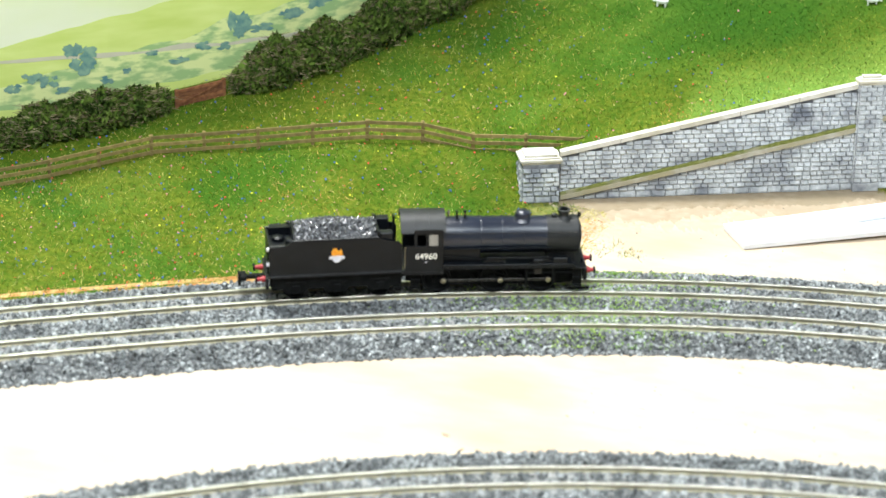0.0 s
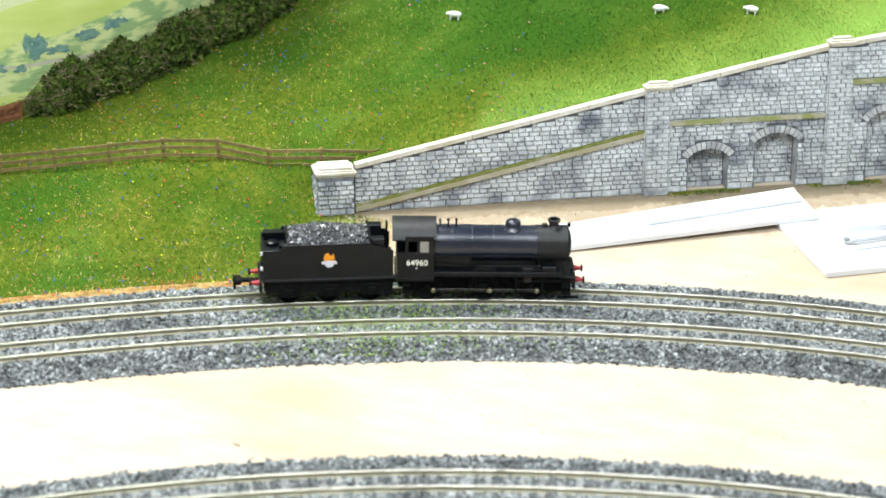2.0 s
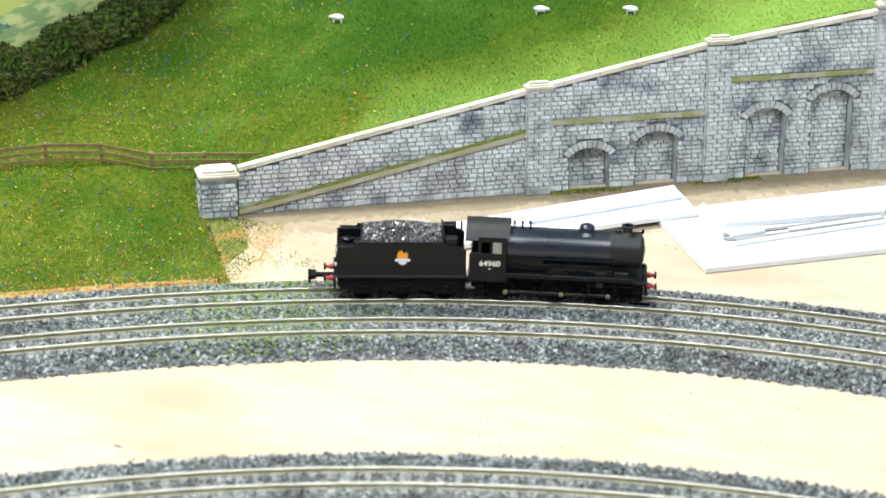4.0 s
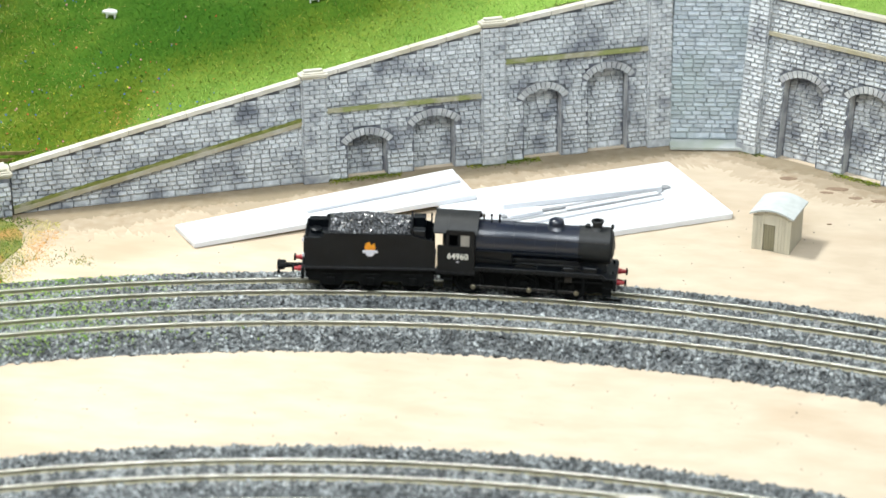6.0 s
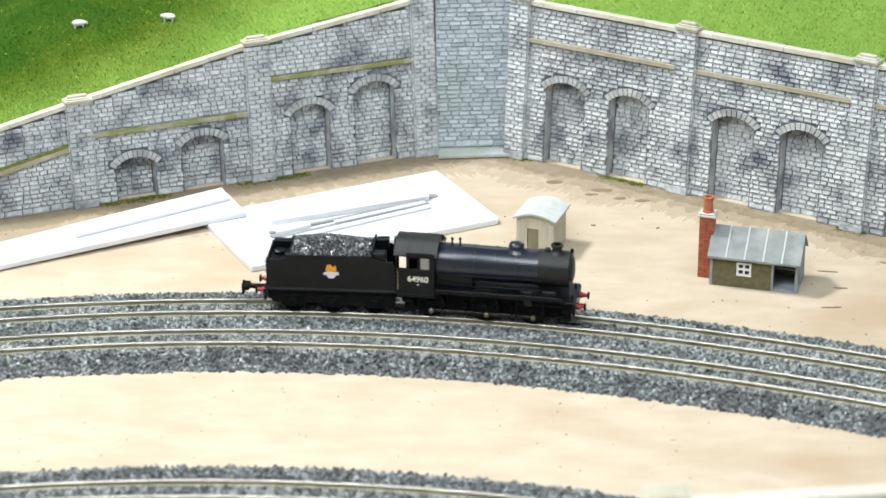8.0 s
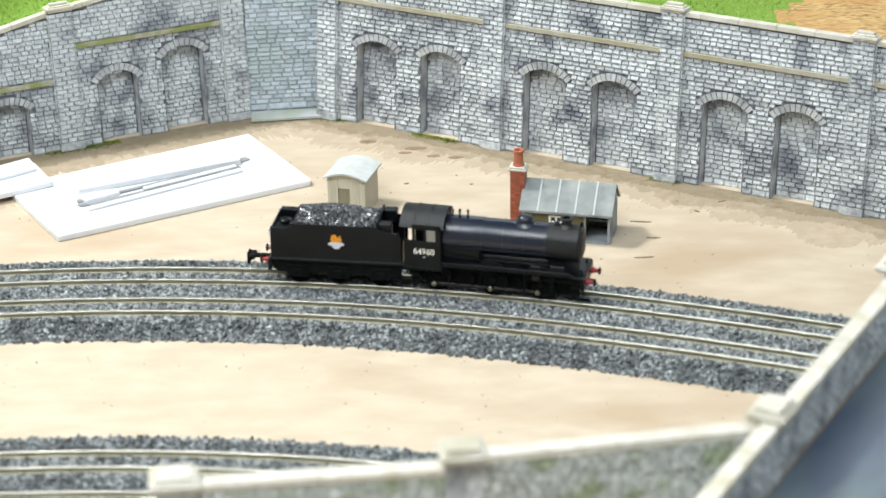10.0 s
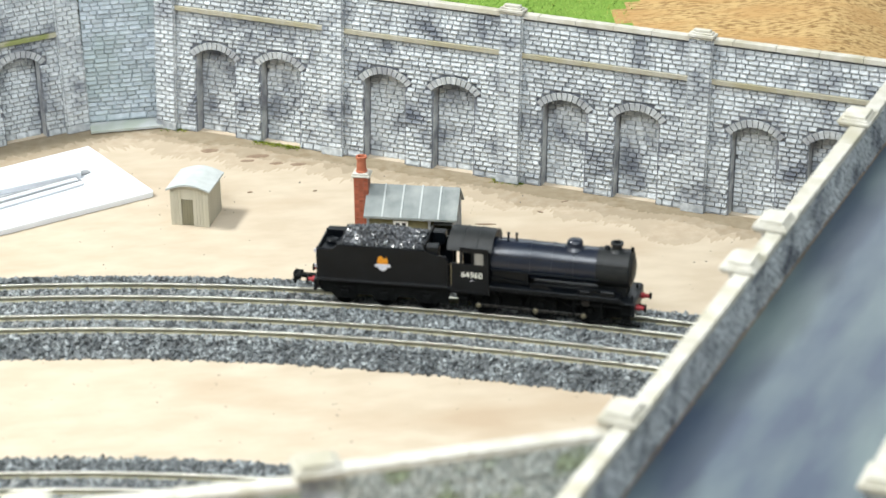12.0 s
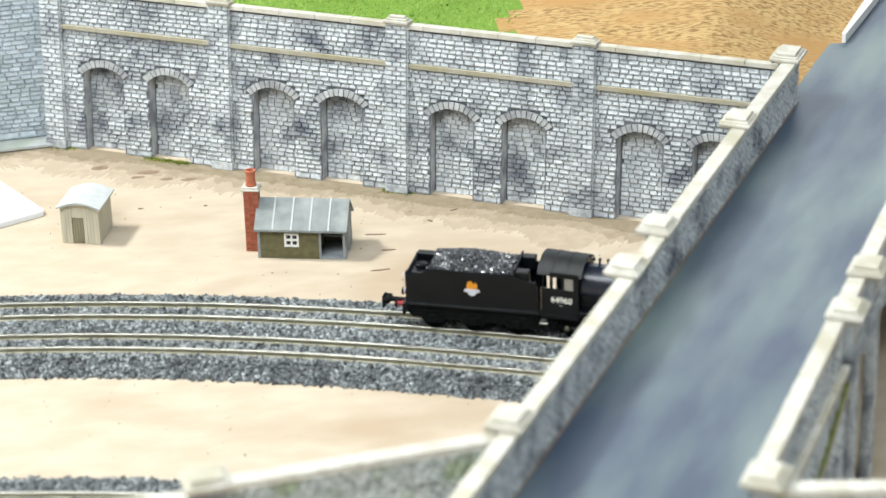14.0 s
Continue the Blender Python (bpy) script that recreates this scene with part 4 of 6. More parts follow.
def backdrop():
    """A printed landscape on a board bent to follow the back of the hedge."""
    line = HEDGE_LINE[0] + HEDGE_LINE[1]
    path = []
    for i, (x, y) in enumerate(line):
        p, q = line[max(i - 1, 0)], line[min(i + 1, len(line) - 1)]
        d = Vector((q[0] - p[0], q[1] - p[1])).normalized()
        path.append(Vector((x - d.y * 13, y + d.x * 13)))
    marks = [0.0]
    for p, q in zip(path, path[1:]):
        marks.append(marks[-1] + (q - p).length)

    bends = [(path[min(i + 1, len(path) - 1)] - path[max(i - 1, 0)]).normalized() for i in range(len(path))]

    def on_board(s, z, lift):
        for i in range(len(path) - 1):
            if s <= marks[i + 1] or i == len(path) - 2:
                u = (s - marks[i]) / (marks[i + 1] - marks[i])
                p = path[i].lerp(path[i + 1], u)
                d = bends[i].lerp(bends[i + 1], u)
                return p.x + d.y * lift, p.y - d.x * lift, z

    board = empty("backdrop", Matrix(), label="printed backdrop of pale hazy fields and trees on a board", category="backdrop", kind="structure")
    V, F = [], []
    for s in marks:
        V += [on_board(s, -1, 0), on_board(s, 240, 0), on_board(s, 240, -3), on_board(s, -1, -3)]
    for i in range(len(marks) - 1):
        k = 4 * i
        F += [(k + a, k + b, k + 4 + b, k + 4 + a) for a, b in ((0, 1), (1, 2), (2, 3), (3, 0))]
    F += [(0, 1, 2, 3), (len(V) - 1, len(V) - 2, len(V) - 3, len(V) - 4)]
    mesh_of("board", V, F, SKY_PRINT, board, smooth=True).data.set_sharp_from_angle(angle=radians(50))
    rng = random.Random(8)
    L, n = marks[-1], 70

    def band(name, low, high, m, lift):
        V, F = [], []
        stops = sorted([L * k / n for k in range(n + 1)] + marks[1:-1])
        for s in stops:
            V += [on_board(s, low(s), lift), on_board(s, high(s), lift)]
        mesh_of(name, V, [(2 * k, 2 * k + 2, 2 * k + 3, 2 * k + 1) for k in range(len(stops) - 1)], m, board, smooth=True)

    ripple = lambda s, a, b: a * noise.noise(Vector((s * 0.06, b, 0)))
    crest = lambda s: 15 + 0.21 * (s - 103)
    band("printed_far_field", lambda s: crest(s) - 6, lambda s: crest(s) + 22 + ripple(s, 3, 4), FIELD_PRINT, 0.10)
    band("printed_scrub", lambda s: crest(s) - 14, lambda s: crest(s) + 6 + ripple(s, 5, 0), SCRUB_PRINT, 0.15)
    band("printed_track", lambda s: 30.4 + ripple(s, 1, 2), lambda s: 32.0 + ripple(s, 1.4, 9), PATH_PRINT, 0.20)
    band("printed_meadow", lambda s: -1, lambda s: 11.5 + 0.12 * max(0, s - 116) + ripple(s, 2, 3), FIELD_PRINT, 0.25)
    for s, z, w, h in ((134, 30, 9, 10), (197, 37, 7, 11), (116, 24, 6, 4), (122, 22, 5, 4), (144, 21, 4, 3), (162, 30, 4, 2), (108, 20, 5, 3), (152, 24, 3, 2),
                       (172, 26, 6, 2.5), (182, 31, 5, 3), (205, 36, 7, 3), (218, 40, 8, 4), (128, 18, 5, 2.5), (100, 17, 4, 4), (230, 43, 8, 4), (190, 30, 4, 3)):
        for _ in range(12):
            q = (s + rng.uniform(-w, w) * 0.5, z + rng.uniform(-h, h) * 0.4)
            lift = 0.30 + 0.05 * rng.random()
            pts = [on_board(q[0] + w * 0.25 * math.cos(t) * rng.uniform(0.5, 1.4), q[1] + h * 0.25 * math.sin(t) * rng.uniform(0.5, 1.4), lift) for t in [j * math.tau / 16 for j in range(16)]]
            mesh_of("printed_tree", pts, [tuple(range(16))], TREE_PRINT, board)


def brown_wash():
    """Brown dirt wash at the walls' foot, deepened in steps for the dimmer light."""
    for layer, (grow, m) in enumerate(zip((2.2, 1.4, 0.8), SHADED_WASHES)):
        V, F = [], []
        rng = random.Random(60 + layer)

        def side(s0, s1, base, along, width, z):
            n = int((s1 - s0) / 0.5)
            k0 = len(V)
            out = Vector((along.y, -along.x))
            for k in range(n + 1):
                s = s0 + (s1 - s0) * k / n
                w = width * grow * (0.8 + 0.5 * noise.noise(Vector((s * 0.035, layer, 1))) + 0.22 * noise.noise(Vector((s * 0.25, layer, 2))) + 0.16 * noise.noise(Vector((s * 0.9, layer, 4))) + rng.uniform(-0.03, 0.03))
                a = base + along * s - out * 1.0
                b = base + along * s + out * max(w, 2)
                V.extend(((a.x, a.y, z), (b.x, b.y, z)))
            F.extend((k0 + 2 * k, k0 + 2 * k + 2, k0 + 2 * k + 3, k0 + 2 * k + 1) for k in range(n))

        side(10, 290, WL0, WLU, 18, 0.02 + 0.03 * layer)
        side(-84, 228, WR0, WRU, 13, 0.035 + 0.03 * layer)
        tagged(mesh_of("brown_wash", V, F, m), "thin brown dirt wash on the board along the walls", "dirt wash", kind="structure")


def board_litter():
    """Crumbs and splinters lying on the bare board."""
    rng = random.Random(14)
    for x, y, l, turn in ((119, 22, 7.5, -8), (122, 8, 5.0, -3), (117, -8, 7.0, 4), (-248, -155, 1.2, 30), (-255, -148, 3.0, -20), (150, 38, 3, 20), (140, 30, 2.4, -40), (60, 60, 1.4, 0), (36, 62, 2.0, 10)):
        bm = prism(bmesh.new(), [(-l / 2, 0), (0, -0.45), (l / 2, -0.1), (l / 3, 0.35), (-l / 4, 0.3)], "z", 0, 0.3)
        tagged(part("wood_splinter", bm, DARK_BROWN, at=mm_pose(x, y, 0.0, turn)), "tiny dark splinter lying on the bare board", "splinter", group="litter on the board")
    V, F = [], []
    for _ in range(500):
        c = (rng.uniform(-230, 220), rng.uniform(-130, 90))
        rad = math.hypot(c[0] - CX, c[1] - CY)
        if 528 < rad < 592 and rng.random() < 0.9 or sn(*c)[1] > -3 or sn_right(*c)[1] > -3:
            continue
        d = rng.uniform(0.12, 0.4)
        k = len(V)
        V += [(c[0] + d, c[1], 0.02), (c[0] - d * 0.6, c[1] + d, 0.02), (c[0] - d * 0.5, c[1] - d, 0.02), (c[0], c[1], d)]
        F += [(k, k + 1, k + 3), (k + 1, k + 2, k + 3), (k + 2, k, k + 3)]
    tagged(mesh_of("crumbs", V, F, BALLAST_BED), "scattered dark crumbs of ballast on the board", "crumbs", kind="stuff")


def hedge(points, seed, height, width):
    rng = random.Random(seed)
    V, F, TV, TF = [], [], [], []
    ob = empty("hedge", mm_pose(points[0][0], points[0][1], 0), label="dense dark green hedge with bare twigs on the hillside", category="hedge")
    ox, oy = points[0]
    total = sum(math.hypot(q[0] - p[0], q[1] - p[1]) for p, q in zip(points, points[1:]))
    gone = 0.0
    for (x0, y0), (x1, y1) in zip(points, points[1:]):
        length = math.hypot(x1 - x0, y1 - y0)
        start, gone = gone, gone + length
        for _ in range(int(length * 140)):
            t = rng.random()
            x, y = x0 + (x1 - x0) * t, y0 + (y1 - y0) * t
            nx, ny = -(y1 - y0) / length, (x1 - x0) / length
            a = rng.uniform(0, math.pi)
            way = start + t * length
            lump = 0.84 + 0.34 * noise.noise(Vector((x * 0.06, y * 0.06, seed))) + 0.2 * noise.noise(Vector((x * 0.2, y * 0.2, seed)))
            lump *= min(1.0, 0.5 + 0.5 * min(way, total - way) / 14.0)
            rr = rng.uniform(0.75, 1.04) * lump
            w, h = width * rr * math.cos(a), height * rr * (0.25 + 0.75 * math.sin(a))
            if rng.random() < 0.3:
                h *= rng.random()
            px, py = x + nx * w, y + ny * w
            pz = hill(x, y) + h
            d = rng.uniform(0.7, 1.7)
            rot = Euler((rng.uniform(0, 6), rng.uniform(0, 6), rng.uniform(0, 6))).to_matrix()
            k = len(V)
            for c in ((-d, 0, 0), (0, -0.45 * d, 0.15), (d, 0, 0), (0, 0.45 * d, -0.15)):
                V.append(tuple(Vector((px - ox, py - oy, pz)) + rot @ Vector(c)))
            F += [(k, k + 1, k + 2), (k, k + 2, k + 3)]
            if rng.random() < 0.15:
                e = Vector((px - ox, py - oy, pz))
                dirn = (Vector((x1 - x0, y1 - y0, 0)) / length * rng.choice((-1, 1)) + Vector((rng.uniform(-0.6, 0.6), rng.uniform(-0.6, 0.6), rng.uniform(-0.4, 0.4)))).normalized() * rng.uniform(2.5, 7)
                k = len(TV)
                TV += [tuple(e), tuple(e + Vector((0.1, 0, 0.34))), tuple(e + dirn), tuple(e + dirn * 0.6 + Vector((0, 0, 1.2)))]
                TF += [(k, k + 1, k + 2), (k, k + 1, k + 3)]
    mesh_of("foliage", V, F, HEDGE, ob)
    mesh_of("brushwood", TV, TF, TWIG, ob)
    bm = bmesh.new()
    for (x0, y0), (x1, y1) in zip(points, points[1:]):
        for t in (0.25, 0.5, 0.75):
            x, y = x0 + (x1 - x0) * t, y0 + (y1 - y0) * t
            rod(bm, (x - ox, y - oy, hill(x, y) - 1), (x - ox + 1, y - oy, hill(x, y) + height * 0.8), 0.7, 6)
            bmesh.ops.create_icosphere(bm, subdivisions=2, radius=1, matrix=Matrix.LocRotScale((x - ox, y - oy, hill(x, y) + height * 0.36), None, (width * 0.32, width * 0.32, height * 0.3)))
    part("stems", bm, HEDGE, ob)
    return ob


def field_gate():
    a, b = Vector((-416.5, 43.5)), Vector((-401.0, 53.5))
    d = b - a
    za, zb = hill(*a), hill(*b)
    g = empty("field_gate", mm_pose(a.x, a.y, za, math.degrees(math.atan2(d.y, d.x))), label="weathered rust-brown timber hurdle filling a hedge gap", category="gate")
    L, rise = d.length, zb - za
    for s in (0, L):
        part("post", boxed(s - 0.7, s + 0.7, -0.7, 0.7, -1 + rise * s / L, 7.4 + rise * s / L, 0.1), GATE, g)
    for k in range(5):
        z = 0.4 + 1.35 * k
        bm = prism(bmesh.new(), [(0, z), (L, z + rise), (L, z + 1.15 + rise), (0, z + 1.15)], "y", -0.5 - 0.1 * (k % 2), 0.3)
        part("rail", bm, GATE, g)
    bm = prism(bmesh.new(), [(0.5, 1.5), (1.8, 1.5), (L - 0.5, 6.2 + rise), (L - 1.8, 6.2 + rise)], "y", -0.95, -0.55)
    part("brace", bm, GATE, g)


def fence():
    pts = [(-478, -38), (-461, -24), (-446, -10), (-431, 1), (-414, 11), (-395, 16), (-375.5, 21), (-356, 26.5), (-336.5, 31.5), (-315.5, 33), (-297, 36), (-279, 44), (-259, 51)]
    f = empty("post_and_rail_fence", mm_pose(*pts[0], 0), label="brown three-rail timber fence running along the grass bank", category="fence")
    ox, oy = pts[0]
    for k, (x, y) in enumerate(pts):
        z = hill(x, y) if k < 10 else 12.3 - 1.2 * (k - 10)
        p = part("post", boxed(-0.6, 0.6, -0.6, 0.6, -1.0, 8.3, 0.1), FENCE, f)
        p.matrix_basis = mm_pose(x - ox, y - oy, z, 20)
    for k, ((x0, y0), (x1, y1)) in enumerate(zip(pts, pts[1:])):
        z0, z1 = (hill(x, y) if j < 10 else 12.3 - 1.2 * (j - 10) for j, (x, y) in ((k, (x0, y0)), (k + 1, (x1, y1))))
        d = Vector((x1 - x0, y1 - y0))
        for h in (1.0, 3.9, 6.7):
            bm = prism(bmesh.new(), [(-0.4, h), (d.length + 0.4, h + z1 - z0), (d.length + 0.4, h + 1.3 + z1 - z0), (-0.4, h + 1.3)], "y", -1.1, -0.6)
            part("rail", bm, FENCE, f, at=mm_pose(x0 - ox, y0 - oy, z0, math.degrees(math.atan2(d.y, d.x))))


def sheep(x, y, turn):
    z = hill(x, y)
    s = empty("sheep", mm_pose(x, y, z, turn), label="small white model sheep grazing on the hillside", category="sheep", group="sheep on the hill")
    bm = bmesh.new()
    bmesh.ops.create_icosphere(bm, subdivisions=3, radius=1, matrix=Matrix.LocRotScale((0, 0, 2.2), None, (2.7, 1.25, 1.3)))
    for v in bm.verts:
        v.co += v.normal * 0.18 * noise.noise(v.co * 2.0)
    smooth(part("fleece", bm, WOOL, s), 60)
    bm = bmesh.new()
    bmesh.ops.create_icosphere(bm, subdivisions=2, radius=1, matrix=Matrix.LocRotScale((2.95, 0, 2.2), Euler((0, 0.7, 0)), (0.95, 0.55, 0.6)))
    smooth(part("head", bm, WOOL, s), 60)
    for lx in (-1.6, 1.6):
        for ly in (-0.6, 0.6):
            part("leg", rod(bmesh.new(), (lx, ly, -0.2), (lx, ly, 1.5), 0.28), WOOL, s)


# ---- loose boards in the yard ----
def foam_board(name, outline, z0, z1, label, material=None, tilt=0.0):
    cx = sum(p[0] for p in outline) / len(outline)
    cy = sum(p[1] for p in outline) / len(outline)
    bm = prism(bmesh.new(), [(x - cx, y - cy) for x, y in outline], "z", z0, z1)
    bmesh.ops.bevel(bm, geom=bm.edges[:], offset=0.25, segments=1, affect="EDGES")
    for v in bm.verts:
        v.co.z += tilt * (0.84 * (v.co.x + cx + 195) + 0.54 * (v.co.y + cy - 14))
    return tagged(part(name, bm, material or FOAM, at=mm_pose(cx, cy, 0)), label, "board")


def boards():
    foam_board("foam_board", [(-24.2, 110.0), (0.6, 64.0), (0.4, 62.4), (-88.0, 17.8), (-112.5, 64.0)], 0, 2.3, "large white foam board sheet lying on the yard")
    foam_board("foam_board", [(-201.0, 25.5), (-191.0, 10.5), (-94.5, 62.6), (-103.5, 81.0), (-132, 69.0)], 0.05, 2.2, "long narrow white foam strip leaning on the larger sheet", tilt=0.0215)
    foam_board("foam_offcut", [(-160.0, 48.0), (-154.5, 39.5), (-101.5, 72.6), (-105.5, 82.5)], 2.25, 3.7, "second white foam strip lying on the long strip", tilt=0.0215)
    sheet, card = "thin offcut strip of white foam board on the sheet", "thin grey card strip on the foam board, darkened for its shaded underside"
    foam_board("foam_offcut", [(-87, 60.0), (-84, 54.0), (-26, 79.0), (-27.2, 86.5)], 2.35, 4.6, "wide white foam offcut on the larger sheet")
    foam_board("foam_offcut", [(-85.2, 50.4), (-80.5, 45.6), (-69.0, 52.6), (-71.5, 56.2)], 2.35, 3.9, sheet)
    for pts, z0, z1, m in (([(-84.5, 47.6), (-83.6, 46.0), (-27.0, 77.4), (-28.0, 78.6)], 2.33, 3.2, FOAM_CUT), ([(-79.6, 43.4), (-78.4, 41.6), (-25.6, 74.4), (-26.6, 76.4)], 2.35, 3.3, FOAM_CUT),
                           ([(-80.0, 40.8), (-79.0, 38.6), (-25.0, 71.6), (-26.0, 73.8)], 2.35, 3.4, FOAM), ([(-61, 55.8), (-60.4, 54.0), (-27, 73.6), (-28, 75.2)], 3.32, 4.3, FOAM),
                           ([(-28, 83.6), (-26.5, 80.0), (-22.6, 83.2), (-24.4, 85.2)], 2.35, 3.0, FOAM_CUT), ([(-84, 44.2), (-82.4, 42.6), (-79, 44.0), (-80.5, 45.4)], 2.35, 3.1, FOAM_CUT)):
        foam_board("foam_offcut", pts, z0, z1, sheet if m == FOAM else card, m)


# ---- sheds ----
def lamp_hut():
    """Small cream shed with a curved roof; origin at its near left corner."""
    s = empty("lamp_hut", mm_pose(7.4, 37.2, 0, -18), label="small cream boarded shed with curved pale grey roof", category="shed")
    w, d = 13.9, 15.6
    roof = lambda x: 13.9 + 2.0 * math.sin(math.pi * min(max(x / w, 0), 1))
    n = 12
    for nm, y0, y1 in (("front_wall", 0, 0.9), ("back_wall", d - 0.9, d)):
        top = [(w * k / n, roof(w * k / n)) for k in range(n, -1, -1)]
        foot = [(0, 0), (3.8, 0), (3.8, 10.2), (8.2, 10.2), (8.2, 0), (w, 0)] if nm == "front_wall" else [(0, 0), (w, 0)]
        part(nm, prism(bmesh.new(), foot + top, "y", y0, y1), CREAM_SHED, s)
    for x0, x1 in ((0.02, 0.9), (w - 0.9, w - 0.02)):
        part("side_wall", boxed(x0, x1, 0.92, d - 0.92, 0, 13.9, 0.05), CREAM_SHED, s)
    for k in range(13):
        x = 0.15 + k * (w - 0.3) / 12 - 0.35
        if 3.2 < x < 8.2:
            continue
        part("batten", boxed(x, x + 0.7, -0.22, 0.05, 0, roof(x + 0.35) - 0.5, 0.06), CREAM_SHED, s)
    door = part("door", boxed(3.9, 8.1, 0.35, 0.8, 0.1, 10.1, 0.05), SHED_DOOR, s)
    for k in range(4):
        part("plank", boxed(4.0 + k * 1.02, 4.9 + k * 1.02, 0.2, 0.4, 0.2, 10.0, 0.05), SHED_DOOR, door)
    for x in (0.0, w - 0.8):
        part("corner_post", boxed(x - 0.15, x + 0.95, -0.35, 0.6, 0, 12.6, 0.08), CREAM_SHED, s)
    over = [(-1.2 + (w + 2.4) * k / n, 13.8 + 2.15 * math.sin(math.pi * k / n)) for k in range(n + 1)]
    bm = prism(bmesh.new(), over + [(x, z + 0.7) for x, z in over[::-1]], "y", -1.5, d + 1.2)
    smooth(part("roof", bm, SHED_ROOF, s, "pale grey curved felt roof"), 35)


def platelayer_hut():
    """Olive boarded hut with an open porch, a felt roof and a brick chimney."""
    h = empty("platelayers_hut", mm_pose(76.2, 10.8, 0, -14.5), label="olive boarded hut with grey felt roof and open porch", category="hut")
    L, D, eave, ridge = 31.0, 15.5, 12.0, 19.0
    cab = 21.5
    front = bmesh.new()
    box(front, 0, 9.4, 0, 0.9, 0, eave)
    box(front, 14.2, cab, 0, 0.9, 0, eave)
    box(front, 9.4, 14.2, 0, 0.9, 0, 4.8)
    box(front, 9.4, 14.2, 0, 0.9, 9.6, eave)
    wall = part("front_wall", front, HUT_WALL, h)
    for k in range(9):
        z = 0.1 + k * 1.22
        for x0, x1 in ((0.1, cab - 0.1),) if z < 3.5 or z > 9.4 else ((0.1, 9.3), (14.3, cab - 0.1)):
            bm = prism(bmesh.new(), [(0.0, z), (-0.28, z), (-0.08, z + 1.16), (0.0, z + 1.16)], "x", x0, x1)
            part("plank", bm, HUT_WALL, wall)
    win = part("window", boxed(9.5, 14.1, 0.35, 0.5, 4.9, 9.5, 0.02), DARK_PANE, h, "white four-pane window")
    fr = bmesh.new()
    for b in ((9.2, 9.9, 4.6, 9.8), (13.7, 14.4, 4.6, 9.8), (9.9, 13.7, 4.6, 5.3), (9.9, 13.7, 9.1, 9.8), (11.5, 12.1, 5.3, 9.1), (9.9, 11.5, 6.9, 7.5), (12.1, 13.7, 6.9, 7.5)):
        box(fr, b[0], b[1], -0.4, 0.3, b[2], b[3])
    part("window_frame", fr, WHITE_TRIM, win)
    gable = [(0, 0), (D, 0), (D, eave), (D * 0.55, ridge - 0.3), (0, eave)]
    for nm, x0, x1 in (("gable_wall", -0.02, 0.85), ("partition_wall", cab - 0.9, cab - 0.02)):
        part(nm, prism(bmesh.new(), [(y + (0.92 if y == 0 else 0), z) for y, z in gable], "x", x0, x1), HUT_WALL, h)
    part("gable_wall", prism(bmesh.new(), [(6.5, 0), (D, 0), (D, eave), (D * 0.55, ridge - 0.3), (0, eave), (0, eave - 1.0), (6.5, eave - 1.0)], "x", L - 0.9, L), GREY_TRIM, h)
    part("back_wall", boxed(0.86, L - 0.92, D - 0.9, D, 0, eave, 0.03), HUT_WALL, h)
    part("porch_floor", boxed(cab, L, 0, D - 0.92, 0, 0.6, 0.05), GREY_TRIM, h)
    part("bench", boxed(cab + 0.2, L - 1, D - 4.5, D - 1, 3.6, 4.4, 0.05), GREY_TRIM, h)
    for x in (cab + 0.25, L - 0.55):
        part("porch_post", boxed(x - 0.5, x + 0.5, 0.0, 1.0, 0.6, eave, 0.06), GREY_TRIM, h)
    part("corner_post", boxed(-0.35, 0.6, -0.45, 0.5, 0, eave, 0.06), GREY_TRIM, h)
    ry = D * 0.55
    for nm, y0, z0, y1, z1 in (("roof", -1.6, eave - 1.2, ry, ridge), ("roof", ry, ridge, D + 1.6, eave - 0.8)):
        n = 5
        ob = part(nm, prism(bmesh.new(), [(y0, z0), (y1, z1), (y1, z1 + 0.8), (y0, z0 + 0.8)], "x", -1.2, L + 0.8), HUT_ROOF, h)
        for k in range(1, n):
            x = -1.2 + (L + 2) * k / n
            part("batten", prism(bmesh.new(), [(y0, z0 + 0.75), (y1, z1 + 0.75), (y1, z1 + 1.05), (y0, z0 + 1.05)], "x", x - 0.28, x + 0.28), SHED_ROOF, ob)
    # chimney stack
    c = part("chimney", boxed(-5.6, -0.4, 5.0, 9.4, 0, 23.4, 0.05), BRICK_JOINT, h, "red brick chimney stack with terracotta pot")
    rng = random.Random(3)
    bm0 = boxed(0, 1.6, -0.14, 0.3, 0, 0.62, 0.04)
    first = part("brick", bm0, BRICK, c)
    count = 0
    for row in range(30):
        z = 0.1 + row * 0.775
        for k in range(3):
            x = -5.55 + k * 1.72 + (0 if row % 2 else -0.0)
            for face in (0, 1):
                ob = first if count == 0 else first.copy()
                if count:
                    scene.collection.objects.link(ob)
                count += 1
                if face == 0:
                    ob.matrix_basis = mm_pose(x + (0.06 if row % 2 else 0), 5.0, z)
                else:
                    if k == 2:
                        ob.matrix_basis = mm_pose(-5.6, 5.1 + 2.6, z, -90) @ Matrix.Diagonal((1, 1, 1, 1))
                    else:
                        ob.matrix_basis = mm_pose(-5.6, 9.3 - k * 1.75, z, -90)
    cap = bmesh.new()
    box(cap, -6.3, 0.3, 4.3, 10.1, 23.4, 24.1, 0.1)
    box(cap, -5.9, -0.1, 4.7, 9.7, 24.1, 24.8, 0.1)
    part("chimney_cap", cap, COPING, c)
